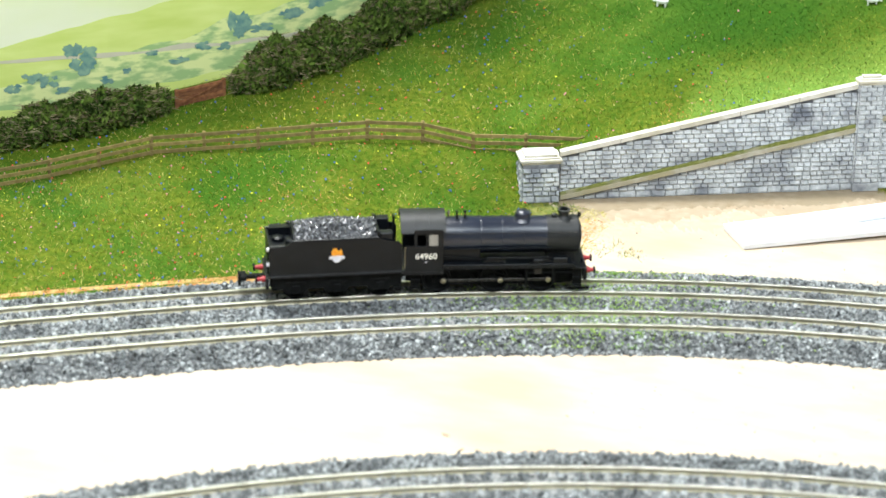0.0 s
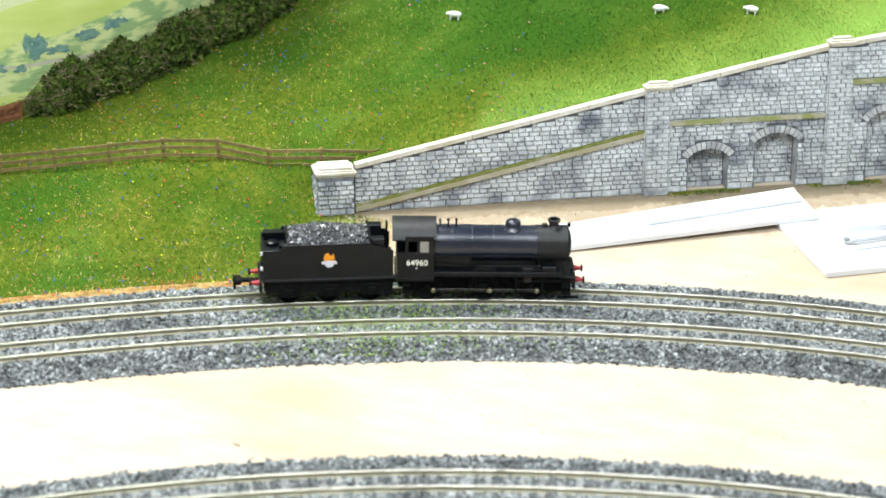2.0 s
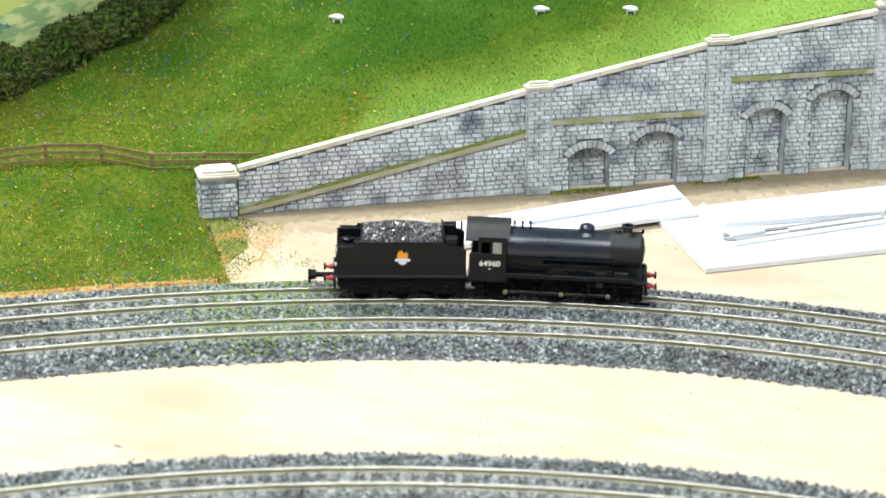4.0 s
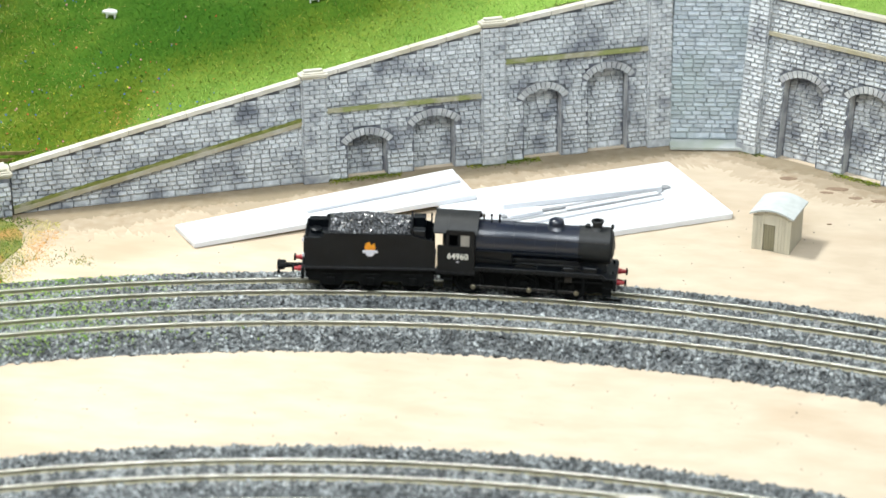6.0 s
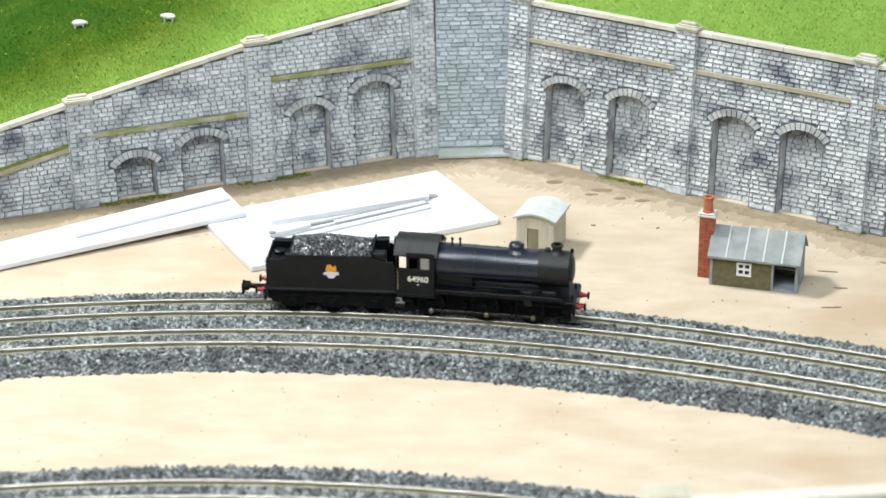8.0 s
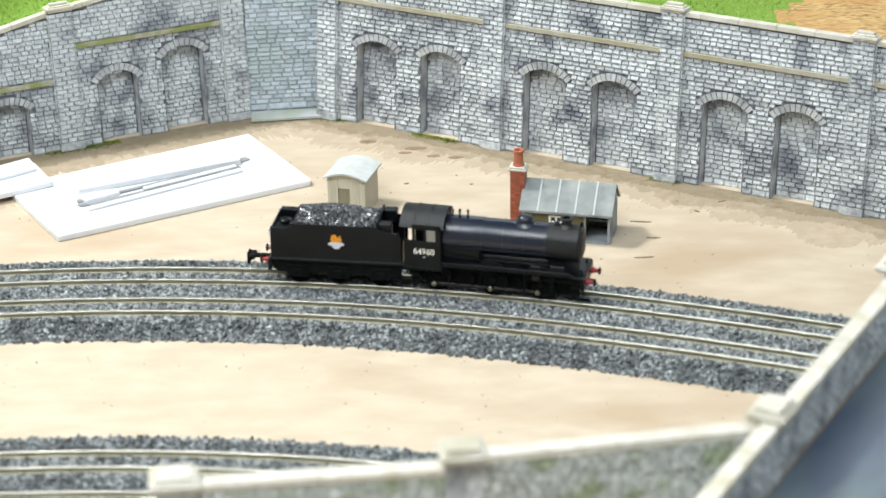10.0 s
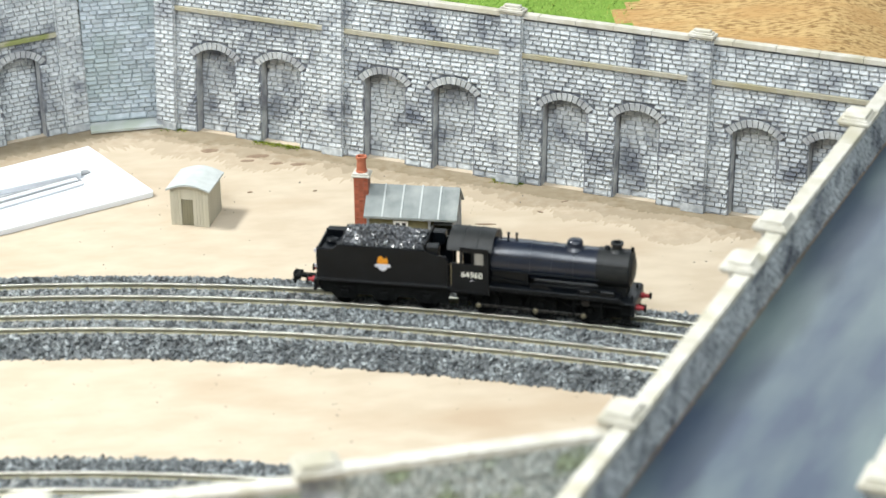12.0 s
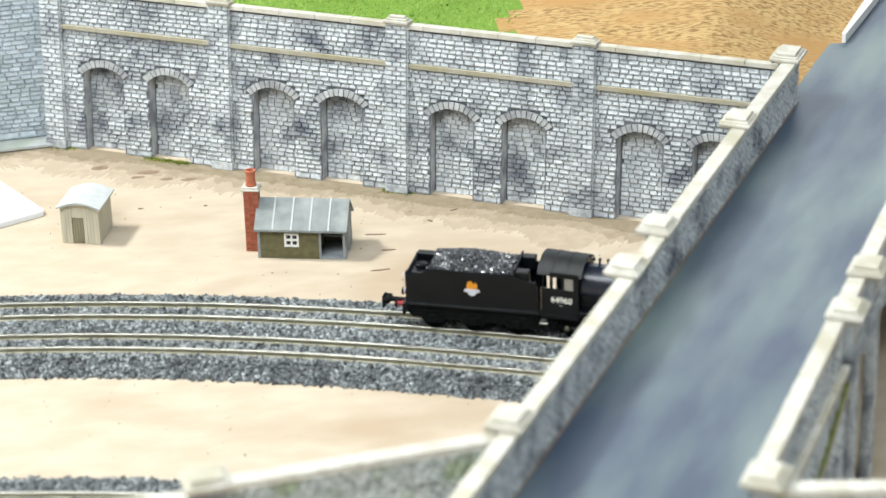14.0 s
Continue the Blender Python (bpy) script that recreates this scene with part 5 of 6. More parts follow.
    pot = lathe(bmesh.new(), [(24.8, 2.0), (25.4, 2.0), (25.5, 1.75), (29.6, 1.6), (29.7, 1.95), (30.6, 1.95), (30.6, 1.3), (27.5, 1.2)], "z", 18, (-3, 7.2, 0))
    smooth(part("chimney_pot", pot, POT, c), 40)


# ---- locomotive and tender, x forward, camera side at -y, z from the rail top ----
def spoked_wheel(bm, r, width, spokes, axle=1.1):
    """A wheel round the y axis, centred on the origin."""
    lathe(bm, [(-width / 2 - 0.2, axle * 0.7), (-width / 2 - 0.1, axle), (-0.25, axle + 0.3), (-0.1, r - 1.2), (-width / 2, r - 0.9), (-width / 2, r - 0.1),
               (width / 2 - 0.25, r), (width / 2 - 0.2, r + 0.4), (width / 2, r + 0.4), (width / 2, axle)], "y", 30)
    return bm


def buffers(parent, x, way, z=7.6):
    for y in (-4.6, 4.6):
        b = bmesh.new()
        lathe(b, [(0, 1.0), (1.2 * way, 1.0), (1.25 * way, 0.72), (2.6 * way, 0.66)], "x", 14, (x, y, z))
        ob = smooth(part("buffer", b, RED, parent, "red buffer with a dark round head"), 40)
        smooth(part("buffer_head", lathe(bmesh.new(), [(2.6 * way, 0.5), (2.65 * way, 1.25), (3.1 * way, 1.3), (3.3 * way, 0.8)], "x", 16, (x, y, z)), MATT, ob), 40)


def lettering(text, size, material, parent, at):
    curve = bpy.data.curves.new("lettering", "FONT")
    curve.body, curve.size, curve.extrude, curve.align_x = text, size * MM, 0.03 * MM, "CENTER"
    curve.offset = 0.05 * MM
    tmp = new("lettering", curve)
    bpy.context.view_layer.update()
    me = bpy.data.meshes.new_from_object(tmp.evaluated_get(bpy.context.evaluated_depsgraph_get()))
    bpy.data.objects.remove(tmp)
    me.materials.clear()
    me.materials.append(material)
    ob = new("cab_number", me)
    ob.parent, ob.matrix_basis = parent, at
    return ob


LOCO_MID = 18.0
DRIVERS = (-20.0, -1.0, 15.0)
TENDER_AXLES = (-13.4, 0.0, 14.4)


def locomotive():
    """Origin 18 mm ahead of the cab front."""
    loco = empty("locomotive", Matrix(), label="black steam locomotive model with cream cab number running on track", category="locomotive")
    m = LOCO_MID
    X = lambda v: v - m
    # running plate with drop ends, and valance
    bm = bmesh.new()
    box(bm, X(-13.2), X(0.2), -8.3, 8.3, 9.3, 10.0, 0.1)
    box(bm, X(0.2), X(43.0), -8.3, 8.3, 11.0, 11.7, 0.1)
    box(bm, X(43.0), X(47.5), -8.3, 8.3, 9.6, 10.3, 0.1)
    for y in (-8.3, 7.7):
        box(bm, X(-13.0), X(0.2), y, y + 0.6, 8.3, 9.35, 0.05)
        box(bm, X(0.2), X(43.2), y + 0.1, y + 0.5, 10.1, 11.05, 0.05)
        prism(bm, [(X(42.4), 11.6), (X(43.0), 11.7), (X(44.6), 10.3), (X(44.0), 9.6)], "y", y, y + 0.6)
    part("running_plate", bm, BLACK, loco)
    part("buffer_beam", boxed(X(46.9), X(48.0), -8.2, 8.2, 5.6, 9.9, 0.1), BLACK, loco)
    for y in (-3.6, 3.0):
        fr = [(X(-12), 4.4), (X(-4), 2.4), (X(40), 2.4), (X(46.8), 4.4), (X(46.8), 9.2), (X(-12), 9.2)]
        part("frame_plate", prism(bmesh.new(), fr, "y", y, y + 0.6), MATT, loco)
    part("motor_block", boxed(X(-8), X(44), -2.9, 2.9, 2.2, 9.25, 0.3), MATT, loco)
    # boiler, firebox, smokebox
    zc, r = 19.0, 6.15
    b = lathe(bmesh.new(), [(X(0.2), r + 0.15), (X(12.6), r + 0.1), (X(12.8), r), (X(34.6), r - 0.1)], "x", 40, (0, 0, zc))
    boiler = smooth(part("boiler", b, BOILER, loco, "satin blue-black boiler barrel"), 30)
    for x in (6.0, 12.7, 19.8, 27.0, 34.4):
        part("boiler_band", lathe(bmesh.new(), [(X(x), r + 0.17), (X(x) + 0.35, r + 0.17)], "x", 40, (0, 0, zc)), BOILER, boiler)
    s = lathe(bmesh.new(), [(X(34.7), r + 0.12), (X(45.2), r + 0.12), (X(45.7), r - 0.25)], "x", 40, (0, 0, zc))
    smoke = smooth(part("smokebox", s, ROOFBLACK, loco, "matt black smokebox"), 30)
    d = lathe(bmesh.new(), [(X(45.7), 4.7), (X(46.1), 4.5), (X(46.5), 3.2), (X(46.7), 0.6)], "x", 28, (0, 0, zc))
    smooth(part("smokebox_door", d, ROOFBLACK, smoke), 30)
    hand = rod(bmesh.new(), (X(46.2), 0, zc), (X(46.9), 0, zc), 0.3)
    rod(hand, (X(46.7), 0, zc - 1.3), (X(46.7), 0, zc + 1.3), 0.16)
    part("door_dart", hand, STEEL, smoke)
    part("lamp_iron", boxed(X(45.2), X(46.2), -0.3, 0.3, zc + r, zc + r + 1.5, 0.05), MATT, smoke)
    for y in (-4.5, 4.5):
        part("lamp_iron", boxed(X(46.3), X(46.9), y - 0.25, y + 0.25, 10, 11.6, 0.04), MATT, loco)
    part("saddle", boxed(X(35), X(44.5), -3.6, 3.6, 10, zc - 3.6, 0.2), ROOFBLACK, loco)
    fb = bmesh.new()
    box(fb, X(0.2), X(12.6), -5.6, 5.6, 10.0, zc + 0.4, 0.2)
    part("firebox", fb, BLACK, loco)
    # chimney, dome, safety valves, whistle
    c = lathe(bmesh.new(), [(zc + r - 0.5, 2.7), (zc + r + 0.2, 1.95), (zc + r + 0.6, 1.65), (zc + r + 1.9, 1.7), (zc + r + 2.1, 2.15), (zc + r + 2.7, 2.15), (zc + r + 2.8, 1.4), (zc + r + 1.4, 1.3)], "z", 24, (X(40.6), 0, 0))
    smooth(part("chimney", c, ROOFBLACK, loco), 35)
    v = lathe(bmesh.new(), [(zc + r - 0.5, 1.2), (zc + r + 0.5, 0.9), (zc + r + 1.0, 0.95), (zc + r + 1.3, 0.3)], "z", 14, (X(37.4), 0, 0))
    smooth(part("anti_vacuum_valve", v, ROOFBLACK, loco), 40)
    dm = lathe(bmesh.new(), [(zc + r - 0.8, 3.6), (zc + r + 0.1, 2.85), (zc + r + 0.5, 2.55), (zc + r + 1.3, 2.65), (zc + r + 2.0, 2.4), (zc + r + 2.5, 1.5), (zc + r + 2.65, 0.3)], "z", 26, (X(26.8), 0, 0))
    smooth(part("dome", dm, BOILER, loco), 50)
    for x, y in ((4.9, -0.6), (7.6, -0.4)):
        sv = lathe(bmesh.new(), [(zc + r - 0.2, 0.6), (zc + r + 0.4, 0.35), (zc + r + 2.2, 0.3), (zc + r + 2.3, 0.55), (zc + r + 2.9, 0.4)], "z", 12, (X(x), y, 0))
        smooth(part("safety_valve", sv, BLACK, loco), 40)
    wh = rod(bmesh.new(), (X(2.2), 0.4, zc + r - 0.2), (X(2.2), 0.4, zc + r + 2.6), 0.28)
    lathe(wh, [(zc + r + 1.2, 0.5), (zc + r + 2.2, 0.5)], "z", 10, (X(2.2), 0.4, 0))
    part("whistle", wh, STEEL, loco)
    # handrails with knobs
    for y in (-1, 1):
        hr = rod(bmesh.new(), (X(1), y * 5.75, zc + 2.9), (X(45), y * 5.75, zc + 2.9), 0.09, 6)
        for x in (2.0, 9.0, 16.5, 24.0, 31.0, 37.5, 44.0):
            bmesh.ops.create_icosphere(hr, subdivisions=1, radius=0.3, matrix=Matrix.Translation((X(x), y * 5.6, zc + 2.9)))
        part("handrail", hr, OILY, loco)
    # splashers, sandboxes, steps, reverser, injector pipes
    for x in DRIVERS[1:]:
        for y0, y1 in ((-7.2, -4.6), (4.6, 7.2)):
            arc = [(x + 4.6 * math.cos(t), 10.6 + 2.6 * math.sin(t)) for t in [math.pi * (0.14 + 0.72 * k / 12) for k in range(13)]]
            part("splasher", prism(bmesh.new(), [(arc[0][0], 11.6)] + [(a, max(z, 11.65)) for a, z in arc] + [(arc[-1][0], 11.6)], "y", y0, y1), BLACK, loco)
    for y0, y1 in ((-7.8, -5.7), (5.7, 7.8)):
        part("sandbox", boxed(X(36.5), X(41.5), y0, y1, 11.6, 13.6, 0.25), BLACK, loco)
        part("side_rail", boxed(X(14.5), X(36), y0 + 0.6, y0 + 1.1, 13.3, 13.8, 0.05), BLACK, loco)
        for x in (-10.5, 43.5):
            st = bmesh.new()
            box(st, X(x), X(x) + 3.0, y0, y1, 3.2, 3.7)
            box(st, X(x), X(x) + 3.0, y0, y1, 5.9, 6.3)
            box(st, X(x), X(x) + 3.0, y0 + 0.9, y0 + 1.2, 3.4, 9.3)
            part("footstep", st, MATT, loco)
    rv = rod(bmesh.new(), (X(0), -6.6, 14.0), (X(19), -6.2, 12.4), 0.22, 6)
    part("reversing_rod", rv, MATT, loco)
    ej = rod(bmesh.new(), (X(0), -6.3, zc - 2.2), (X(36), -6.3, zc - 2.2), 0.3, 8)
    part("ejector_pipe", ej, BLACK, loco)
    for x, z in ((16, 9.0), (22, 8.6), (29, 9.0)):
        part("pipework", rod(bmesh.new(), (X(x), -5.6, z), (X(x + 5), -5.8, z - 2.6), 0.3, 6), MATT, loco)
    for x, z0, z1 in ((27.5, 3.0, 10.8), (36.5, 4.0, 11.0)):
        part("slide_bracket", boxed(X(x), X(x) + 0.9, -7.3, -6.7, z0, z1, 0.1), MATT, loco)
    for z in (7.6, 9.0):
        part("slide_bar", boxed(X(27.5), X(43.5), -7.1, -6.6, z, z + 0.5, 0.08), MATT, loco)
    part("crosshead", boxed(X(30.5), X(33.0), -7.4, -6.5, 7.5, 9.6, 0.15), OILY, loco)
    part("lubricator", boxed(X(30.0), X(33.5), -7.9, -6.0, 11.7, 13.2, 0.2), BLACK, loco)
    part("brake_shoe", boxed(X(9.5), X(10.6), -5.2, -4.4, 2.0, 6.4, 0.1), MATT, loco)
    part("brake_shoe", boxed(X(25.5), X(26.6), -5.2, -4.4, 2.0, 6.4, 0.1), MATT, loco)
    # cab
    for y0, y1 in ((-8.4, -7.9), (7.9, 8.4)):
        cs = bmesh.new()
        # side sheet built round two windows, with the curved cut-out behind
        box(cs, X(-12.4), X(0), y0, y1, 9.9, 18.9)
        box(cs, X(-1.7), X(0), y0, y1, 18.9, 23.6)
        box(cs, X(-5.6), X(-4.7), y0, y1, 18.9, 23.6)
        box(cs, X(-9.6), X(-8.6), y0, y1, 18.9, 23.6)
        box(cs, X(-9.6), X(0), y0, y1, 23.0, 24.6)
        part("cab_side", cs, BLACK, loco)
        part("window_pane", boxed(X(-4.7), X(-1.7), (y0 + y1) / 2 - 0.1, (y0 + y1) / 2 + 0.1, 18.9, 23.0, 0.02), GLASS, loco, "dusty cab window pane")
        part("side_moulding", boxed(X(-9.4), X(-0.4), y0 - 0.12, y0 + 0.1, 18.5, 18.8, 0.03), BLACK, loco)
        hb = rod(bmesh.new(), (X(-12.6), (y0 + y1) / 2, 11), (X(-12.6), (y0 + y1) / 2, 18.5), 0.16, 6)
        part("cab_handrail", hb, BRASS, loco)
    top = [(8.4 * math.cos(t), 19.6 + 8.0 * math.sin(t)) for t in [math.pi * (0.16 + 0.68 * k / 14) for k in range(15)]]
    part("cab_front", prism(bmesh.new(), [(-7.85, 10.0), (7.85, 10.0)] + [(min(max(y, -7.85), 7.85), min(z, 27.0)) for y, z in top], "x", X(-0.55), X(0.15)), BLACK, loco)
    out = [(9.1 * math.cos(t), 19.3 + 8.6 * math.sin(t)) for t in [math.pi * (0.155 + 0.69 * k / 18) for k in range(19)]]
    inn = [(8.7 * math.cos(t), 18.9 + 8.5 * math.sin(t)) for t in [math.pi * (0.155 + 0.69 * k / 18) for k in range(19)]]
    roof = smooth(part("cab_roof", prism(bmesh.new(), out + inn[::-1], "x", X(-14.0), X(0.9)), ROOFBLACK, loco, "dull black curved cab roof"), 40)
    for x in (-9.5, -4.5):
        rib = [(9.25 * math.cos(t), 19.35 + 8.7 * math.sin(t)) for t in [math.pi * (0.17 + 0.66 * k / 18) for k in range(19)]]
        part("roof_rib", prism(bmesh.new(), rib + out[::-1], "x", X(x), X(x) + 0.4), ROOFBLACK, roof)
    part("cab_floor", boxed(X(-12.5), X(-0.6), -7.8, 7.8, 9.9, 10.4, 0.05), MATT, loco)
    part("backhead", boxed(X(-3.5), X(-0.6), -4.5, 4.5, 10.4, 19, 0.4), MATT, loco)
    buffers(loco, X(48.0), 1)
    part("coupling_hook", rod(bmesh.new(), (X(48), 0, 6.5), (X(50), 0, 6.0), 0.45), MATT, loco)
    part("guard_iron", boxed(X(42), X(49.5), -4.9, -4.3, 0.5, 1.3, 0.1), MATT, loco)
    lettering("64960", 2.9, WHITE_INK, loco, mm_pose(X(-5.6), -8.45, 14.2, 0, 90))
    part("works_plate", boxed(X(-6.1), X(-5.2), -8.48, -8.3, 13.0, 13.25, 0.02), SILVER_INK, loco)
    # wheels and rods
    wheels = []
    for x in DRIVERS:
        w = empty("driving_wheelset", mm_pose(x, 0, 5.3))
        w.parent = loco
        for side in (-1, 1):
            bm = spoked_wheel(bmesh.new(), 5.0, 1.7, 14)
            if side == 1:
                bmesh.ops.scale(bm, vec=(1, -1, 1), verts=bm.verts)
            part("wheel", bm, MATT, w, at=mm_pose(0, side * 4.7, 0))
        part("axle", rod(bmesh.new(), (0, -4.2, 0), (0, 4.2, 0), 0.6), STEEL, w)
        wheels.append(w)
    cr = bmesh.new()
    box(cr, DRIVERS[0] - 1, DRIVERS[2] + 1, -0.22, 0.22, -0.5, 0.5, 0.1)
    for x in DRIVERS:
        lathe(cr, [(-0.5, 1.05), (0.35, 1.05)], "y", 14, (x, 0, 0))
    coupling_rod = part("coupling_rod", cr, OILY, loco, "dark oily steel coupling rod", at=mm_pose(0, -6.6, 5.3))
    pin = []
    for x in DRIVERS:
        pin.append(part("crank_pin", lathe(bmesh.new(), [(-0.9, 0.6), (-0.75, 0.85), (-0.3, 0.95)], "y", 12, (x, 0, 0)), BRASS, coupling_rod))
    return loco, wheels, coupling_rod


def tender():
    """Origin under the crest, half-way along."""
    t = empty("tender", Matrix(), label="black six-wheeled tender heaped with glossy coal and a crest", category="tender")
    x0, x1 = -22.2, 21.6
    bm = bmesh.new()
    box(bm, x0 - 0.4, x1 + 0.4, -8.4, 8.4, 9.4, 10.1, 0.1)
    part("running_plate", bm, BLACK, t)
    part("underframe", boxed(x0 + 1, x1 - 1, -4, 4, 3.0, 9.4, 0.3), MATT, t)
    for y0, y1 in ((-6.9, -6.2), (6.2, 6.9)):
        fr = [(x0 + 0.2, 9.4), (x0 + 0.2, 6.2), (x0 + 2.0, 4.6)]
        for x in TENDER_AXLES:
            fr += [(x - 4.4, 4.6), (x - 3.0, 3.0), (x + 3.0, 3.0), (x + 4.4, 4.6)]
        fr += [(x1 - 1.2, 4.6), (x1 - 0.2, 6.2), (x1 - 0.2, 9.4)]
        part("frame_plate", prism(bmesh.new(), fr, "y", y0, y1), MATT, t)
        for x in TENDER_AXLES:
            ab = bmesh.new()
            box(ab, x - 1.3, x + 1.3, min(y0, y0 - 0.6), y1 + 0.3, 3.2, 6.0, 0.2)
            box(ab, x - 3.4, x + 3.4, y0 - 0.3, y1 + 0.2, 6.6, 7.3, 0.15)
            part("axlebox", ab, MATT, t)
        st = bmesh.new()
        box(st, x1 - 3.0, x1, y0 - 0.6, y1, 3.4, 3.8)
        box(st, x1 - 3.0, x1, y0 + 0.2, y0 + 0.5, 3.4, 9.4)
        part("footstep", st, MATT, t)
    # tank sides with a raised, stepped top edge
    for y0, y1 in ((-8.1, -7.5), (7.5, 8.1)):
        side = [(x0, 10.1), (x1, 10.1), (x1, 19.6), (x1 - 1.4, 20.6), (x1 - 6.6, 21.9), (x1 - 7.6, 22.4), (x0 + 7.2, 22.4), (x0 + 5.8, 21.2), (x0 + 4.4, 20.6), (x0, 20.6)]
        part("tank_side", prism(bmesh.new(), side, "y", y0, y1), BLACK, t)
        edge = rod(bmesh.new(), (x0 + 7.0, y0 + 0.3, 22.4), (x1 - 7.6, y0 + 0.3, 22.4), 0.38, 8)
        rod(edge, (x0, y0 + 0.3, 20.6), (x0 + 5.0, y0 + 0.3, 20.7), 0.36, 8)
        part("beading", edge, BLACK, t)
        part("base_angle", boxed(x0, x1, y0 - 0.12, y1 + 0.12, 10.1, 10.5, 0.05), BLACK, t)
    part("tank_end", boxed(x0, x0 + 0.6, -7.5, 7.5, 10.1, 20.6, 0.1), BLACK, t)
    part("tank_top", boxed(x0 + 0.6, x1 - 6, -7.5, 7.5, 18.6, 19.3, 0.1), BLACK, t)
    part("front_plate", boxed(x1 - 8.2, x1 - 7.4, -7.4, 7.4, 10.2, 24.4, 0.1), BLACK, t)
    part("back_plate", prism(bmesh.new(), [(-7.4, 19.3), (7.4, 19.3), (7.4, 22.4), (5.6, 24.0), (-5.6, 24.0), (-7.4, 22.4)], "x", x0 + 8.0, x0 + 8.7), BLACK, t)
    part("back_plate", prism(bmesh.new(), [(4.5, 19.3), (7.6, 19.3), (7.6, 22.0), (4.5, 22.0)], "x", x0 + 1.0, x0 + 8.0), BLACK, t)
    for y in (-5.8, 5.8):
        part("tool_box", boxed(x1 - 7.3, x1 - 3.0, y - 1.6, y + 1.6, 19.4, 23.8, 0.25), BLACK, t)
    part("floor_plate", boxed(x1 - 7.4, x1, -7.5, 7.5, 10.1, 11.0, 0.05), MATT, t)
    part("front_screen", boxed(x1 - 1.4, x1 - 0.8, 5.2, 7.5, 11, 24.0, 0.1), BLACK, t)
    part("front_screen", boxed(x1 - 1.4, x1 - 0.8, -7.5, -6.4, 11, 20.5, 0.1), BLACK, t)
    fc = lathe(bmesh.new(), [(19.3, 2.1), (20.4, 2.1), (20.7, 1.7), (20.8, 0.2)], "z", 20, (x0 + 3.6, 0.8, 0))
    smooth(part("filler_cap", fc, BLACK, t), 40)
    bs = lathe(bmesh.new(), [(19.3, 1.4), (21.2, 1.35), (21.6, 0.9)], "z", 16, (x0 + 7.0, -3.6, 0))
    smooth(part("dome_vent", bs, BLACK, t), 40)
    # heap of coal
    rng = random.Random(17)
    V, F = [], []
    a0, a1 = x0 + 8.8, x1 - 8.3
    bed = bmesh.new()
    bmesh.ops.create_grid(bed, x_segments=16, y_segments=10, size=1)
    heap = lambda x, y: 21.8 + 4.3 * (1 - (abs(y) / 7.6) ** 2.2) * (0.72 + 0.28 * math.sin(math.pi * min(1, max(0, (x - a0) / (a1 - a0) * 1.15))))
    for v in bed.verts:
        x, y = (a0 + a1) / 2 + v.co.x * (a1 - a0) / 2, v.co.y * 7.45
        v.co = Vector((x, y, heap(x, y) - 0.5))
    part("coal_bed", bed, COAL, t)
    for _ in range(1500):
        x, y = rng.uniform(a0, a1), rng.uniform(-7.4, 7.4)
        d = rng.uniform(0.45, 0.95)
        rot = Euler((rng.uniform(0, 6), rng.uniform(0, 6), rng.uniform(0, 6))).to_matrix()
        k = len(V)
        V += [tuple(Vector((x, y, heap(x, y) - 0.15)) + rot @ Vector((c[0] * d * rng.uniform(0.7, 1.2), c[1] * d, c[2] * d * 0.8)))
              for c in ((1, 0, 0), (0, 1, 0), (-1, 0, 0), (0, -1, 0), (0, 0, 1), (0, 0, -1))]
        F += [(k + a, k + b, k + c) for a, b, c in ((0, 1, 4), (1, 2, 4), (2, 3, 4), (3, 0, 4), (1, 0, 5), (2, 1, 5), (3, 2, 5), (0, 3, 5))]
    tagged(mesh_of("coal", V, F, COAL, t), "glossy black coal lumps", kind="stuff")
    # crest as plain shapes
    lion = [(-1.4, 16.4), (1.5, 16.4), (1.9, 17.6), (1.4, 19.2), (0.5, 18.4), (-0.2, 19.6), (-1.4, 19.2), (-1.9, 17.6)]
    part("crest", prism(bmesh.new(), lion, "y", -8.16, -8.05), ORANGE_INK, t, "orange upper part of the crest")
    wheel = [(1.5 * math.cos(a), 15.55 + 1.25 * math.sin(a)) for a in [k * math.tau / 20 for k in range(20)]]
    part("crest", prism(bmesh.new(), wheel, "y", -8.19, -8.05), SILVER_INK, t, "silver wheel of the crest")
    part("crest", prism(bmesh.new(), [(-2.6, 15.6), (2.6, 15.6), (2.5, 16.5), (1.6, 16.7), (-1.6, 16.7), (-2.5, 16.5)], "y", -8.22, -8.05), SILVER_INK, t, "silver band of the crest")
    part("buffer_beam", boxed(x0 - 1.2, x0 - 0.2, -8.2, 8.2, 5.6, 9.6, 0.1), BLACK, t)
    buffers(t, x0 - 1.2, -1, 7.8)
    cp = bmesh.new()
    box(cp, x0 - 8.0, x0 - 1.0, -1.0, 1.0, 6.3, 7.5, 0.2)
    box(cp, x0 - 9.6, x0 - 7.0, -2.4, 2.4, 6.0, 7.9, 0.4)
    box(cp, x0 - 9.8, x0 - 8.9, -1.8, 1.8, 4.2, 8.4, 0.3)
    part("coupling", cp, MATT, t, "chunky black plastic coupling")
    lad = bmesh.new()
    for y in (-6.4, -5.2):
        rod(lad, (x0 - 0.25, y, 10), (x0 - 0.25, y, 20.4), 0.16, 6)
    part("lamp_bracket", lad, MATT, t)
    for z in (13.5, 19.0):
        part("lamp_iron", boxed(x0 - 0.8, x0, -7.4, -6.8, z, z + 1.2, 0.05), SILVER_INK, t)
    part("drawbar", boxed(x1 - 1, x1 + 5.0, -1.2, 1.2, 4.6, 5.6, 0.1), MATT, t)
    wheels = []
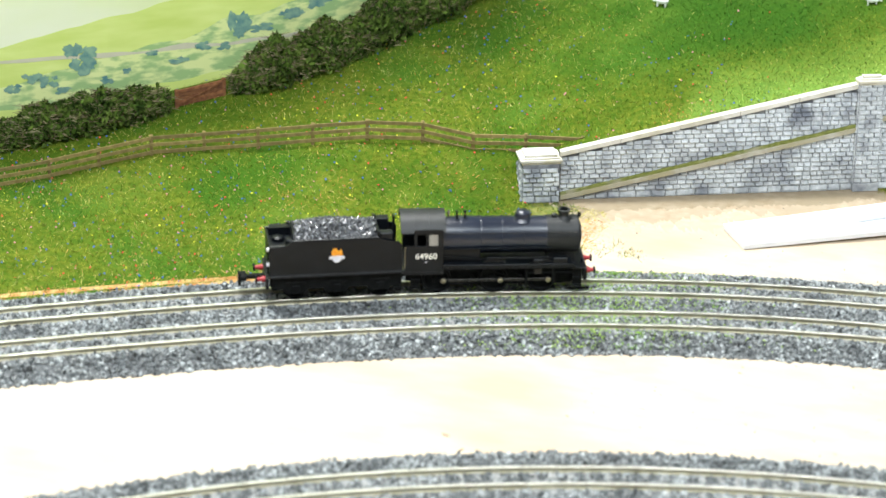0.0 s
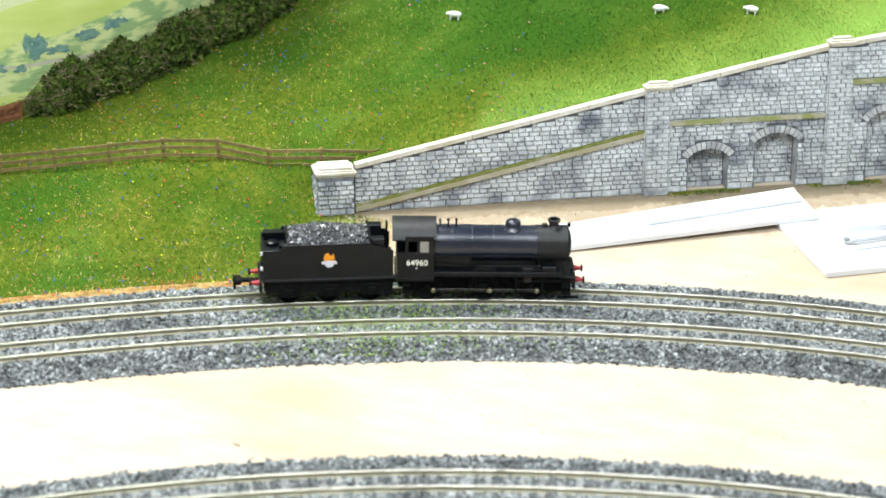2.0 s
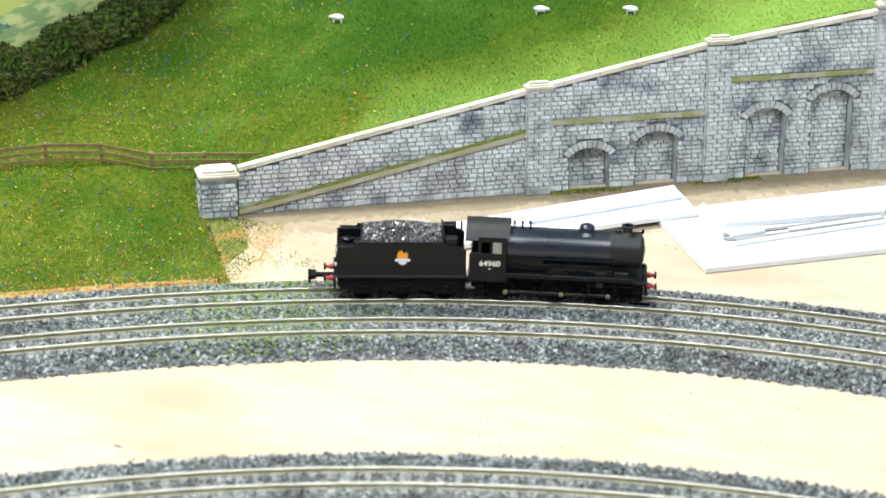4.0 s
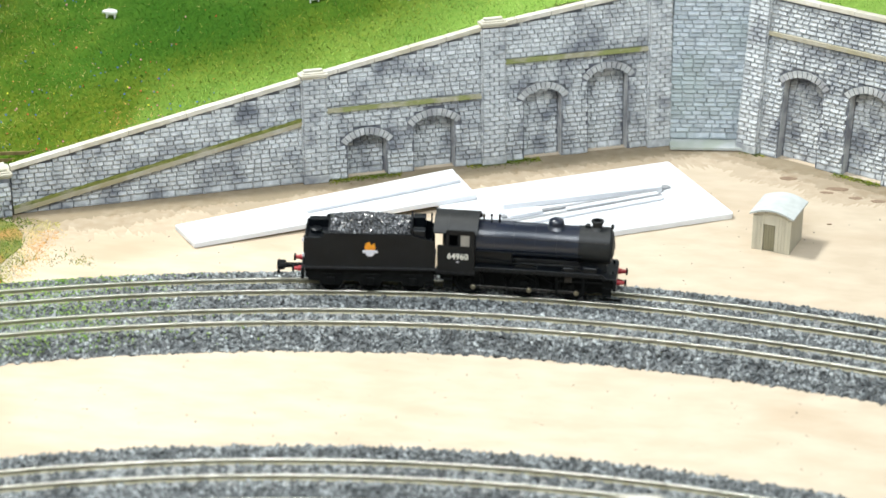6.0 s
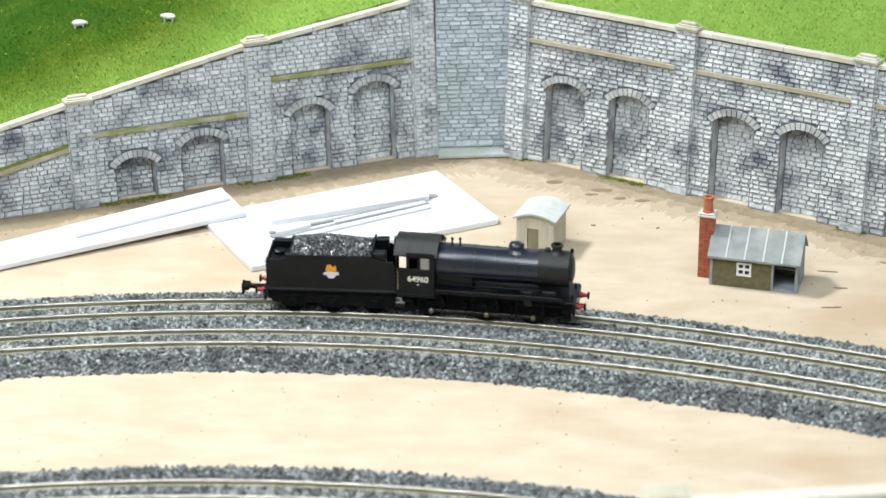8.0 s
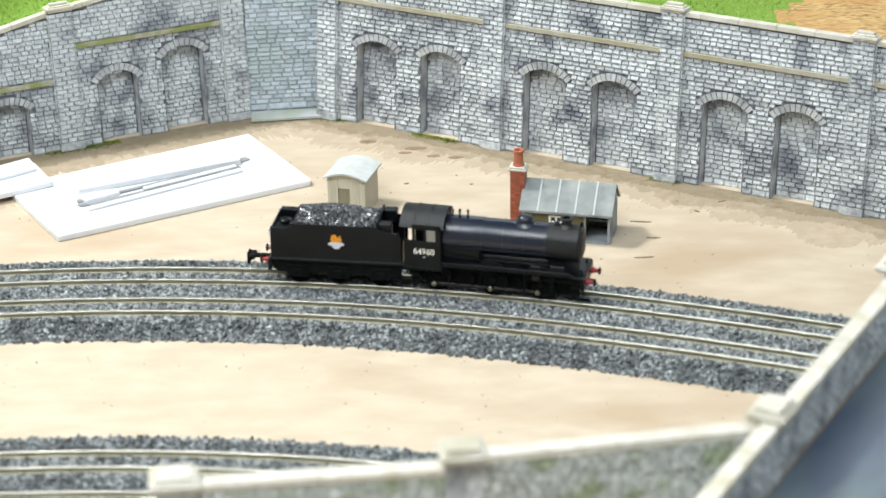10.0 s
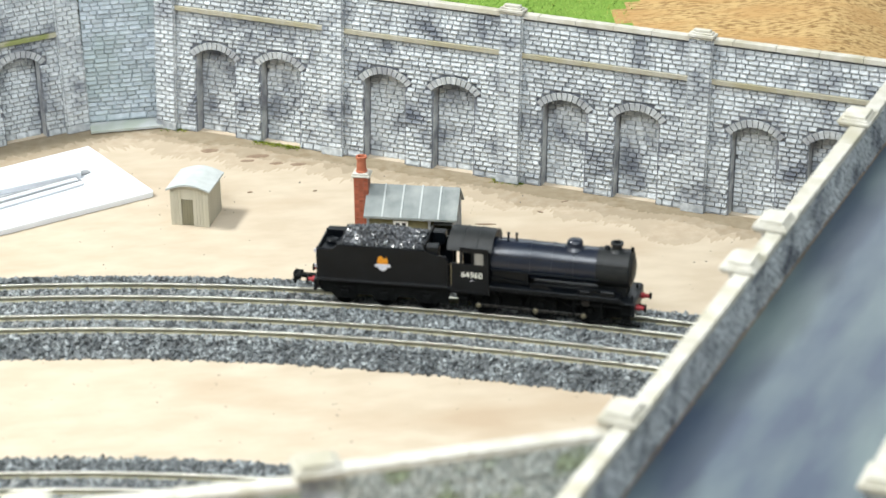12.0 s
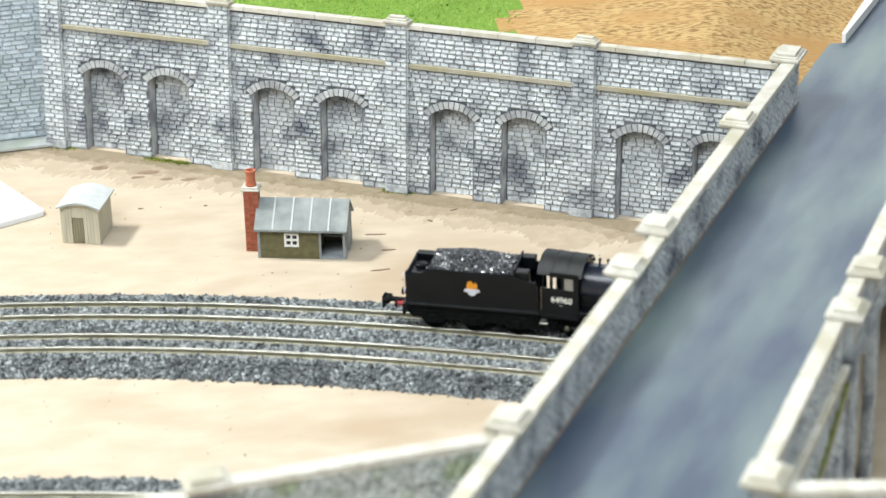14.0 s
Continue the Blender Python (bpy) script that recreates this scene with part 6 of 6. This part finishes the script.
    for x in TENDER_AXLES:
        w = empty("tender_wheelset", mm_pose(x, 0, 4.0))
        w.parent = t
        for side in (-1, 1):
            bm = spoked_wheel(bmesh.new(), 3.75, 1.6, 10, 0.9)
            if side == 1:
                bmesh.ops.scale(bm, vec=(1, -1, 1), verts=bm.verts)
            part("wheel", bm, MATT, w, at=mm_pose(0, side * 4.7, 0))
        part("axle", rod(bmesh.new(), (0, -4.2, 0), (0, 4.2, 0), 0.5), STEEL, w)
        wheels.append(w)
    return t, wheels


# ---- build ----
room()
baseboard()
HILL_V, HILL_F, APRON = hill_mesh()
backdrop()
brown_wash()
board_litter()
bridge()
boards()
lamp_hut()
platelayer_hut()
field_gate()
fence()
for k, (x, y, turn) in enumerate(((-247.5, 134, 175), (-166, 135, 10), (-130, 134, 165))):
    sheep(x, y, turn)
LOCO, LOCO_WHEELS, LOCO_ROD = locomotive()
TENDER, TENDER_WHEELS = tender()
hedge(HEDGE_LINE[0], 1, 15.5, 8.5)
hedge(HEDGE_LINE[1], 2, 18.5, 10.0)
grass_blades(HILL_V, HILL_F, APRON)
walls()
tracks()

# angle of the tender round the curve, by time
RUN = [(0, -24.57), (0.5, -22.92), (1, -21.18), (1.5, -19.56), (2, -17.75), (2.5, -16.11), (5, -7.81), (5.5, -6.19), (6, -4.43), (6.5, -2.83), (7, -1.06),
       (7.5, 0.60), (8, 2.41), (8.5, 4.02), (9, 5.92), (11.5, 14.35), (12, 16.17), (12.5, 17.79), (13, 19.55), (13.5, 21.15), (14, 22.94)]


def carriage_pose(deg):
    x, y = on_curve(deg, R_A)
    xa, ya = on_curve(deg - 1.4, R_A)
    xb, yb = on_curve(deg + 1.4, R_A)
    return mm_pose((x * 2 + xa + xb) / 4, (y * 2 + ya + yb) / 4, RAIL_TOP, math.degrees(math.atan2(yb - ya, xb - xa)))


def motions():
    times = [round(0.1 * k, 1) for k in range(141)]
    run = [float(np.interp(t, [a for a, _ in RUN], [b for _, b in RUN])) for t in times]
    ahead = math.degrees((36.0 + LOCO_MID) / R_A)
    travel = [radians(d - run[0]) * R_A for d in run]
    walk(TENDER, [(t, carriage_pose(d)) for t, d in zip(times, run)])
    walk(LOCO, [(t, carriage_pose(d + ahead)) for t, d in zip(times, run)])
    for w, x in zip(LOCO_WHEELS, DRIVERS):
        walk(w, [(t, mm_pose(x, 0, 5.3, ry=math.degrees(s / 5.2))) for t, s in zip(times, travel)])
    for w, x in zip(TENDER_WHEELS, TENDER_AXLES):
        walk(w, [(t, mm_pose(x, 0, 4.0, ry=math.degrees(s / 3.9))) for t, s in zip(times, travel)])
    walk(LOCO_ROD, [(t, mm_pose(2.3 * math.cos(s / 5.2), -6.6, 5.3 - 2.3 * math.sin(s / 5.2))) for t, s in zip(times, travel)])


motions()
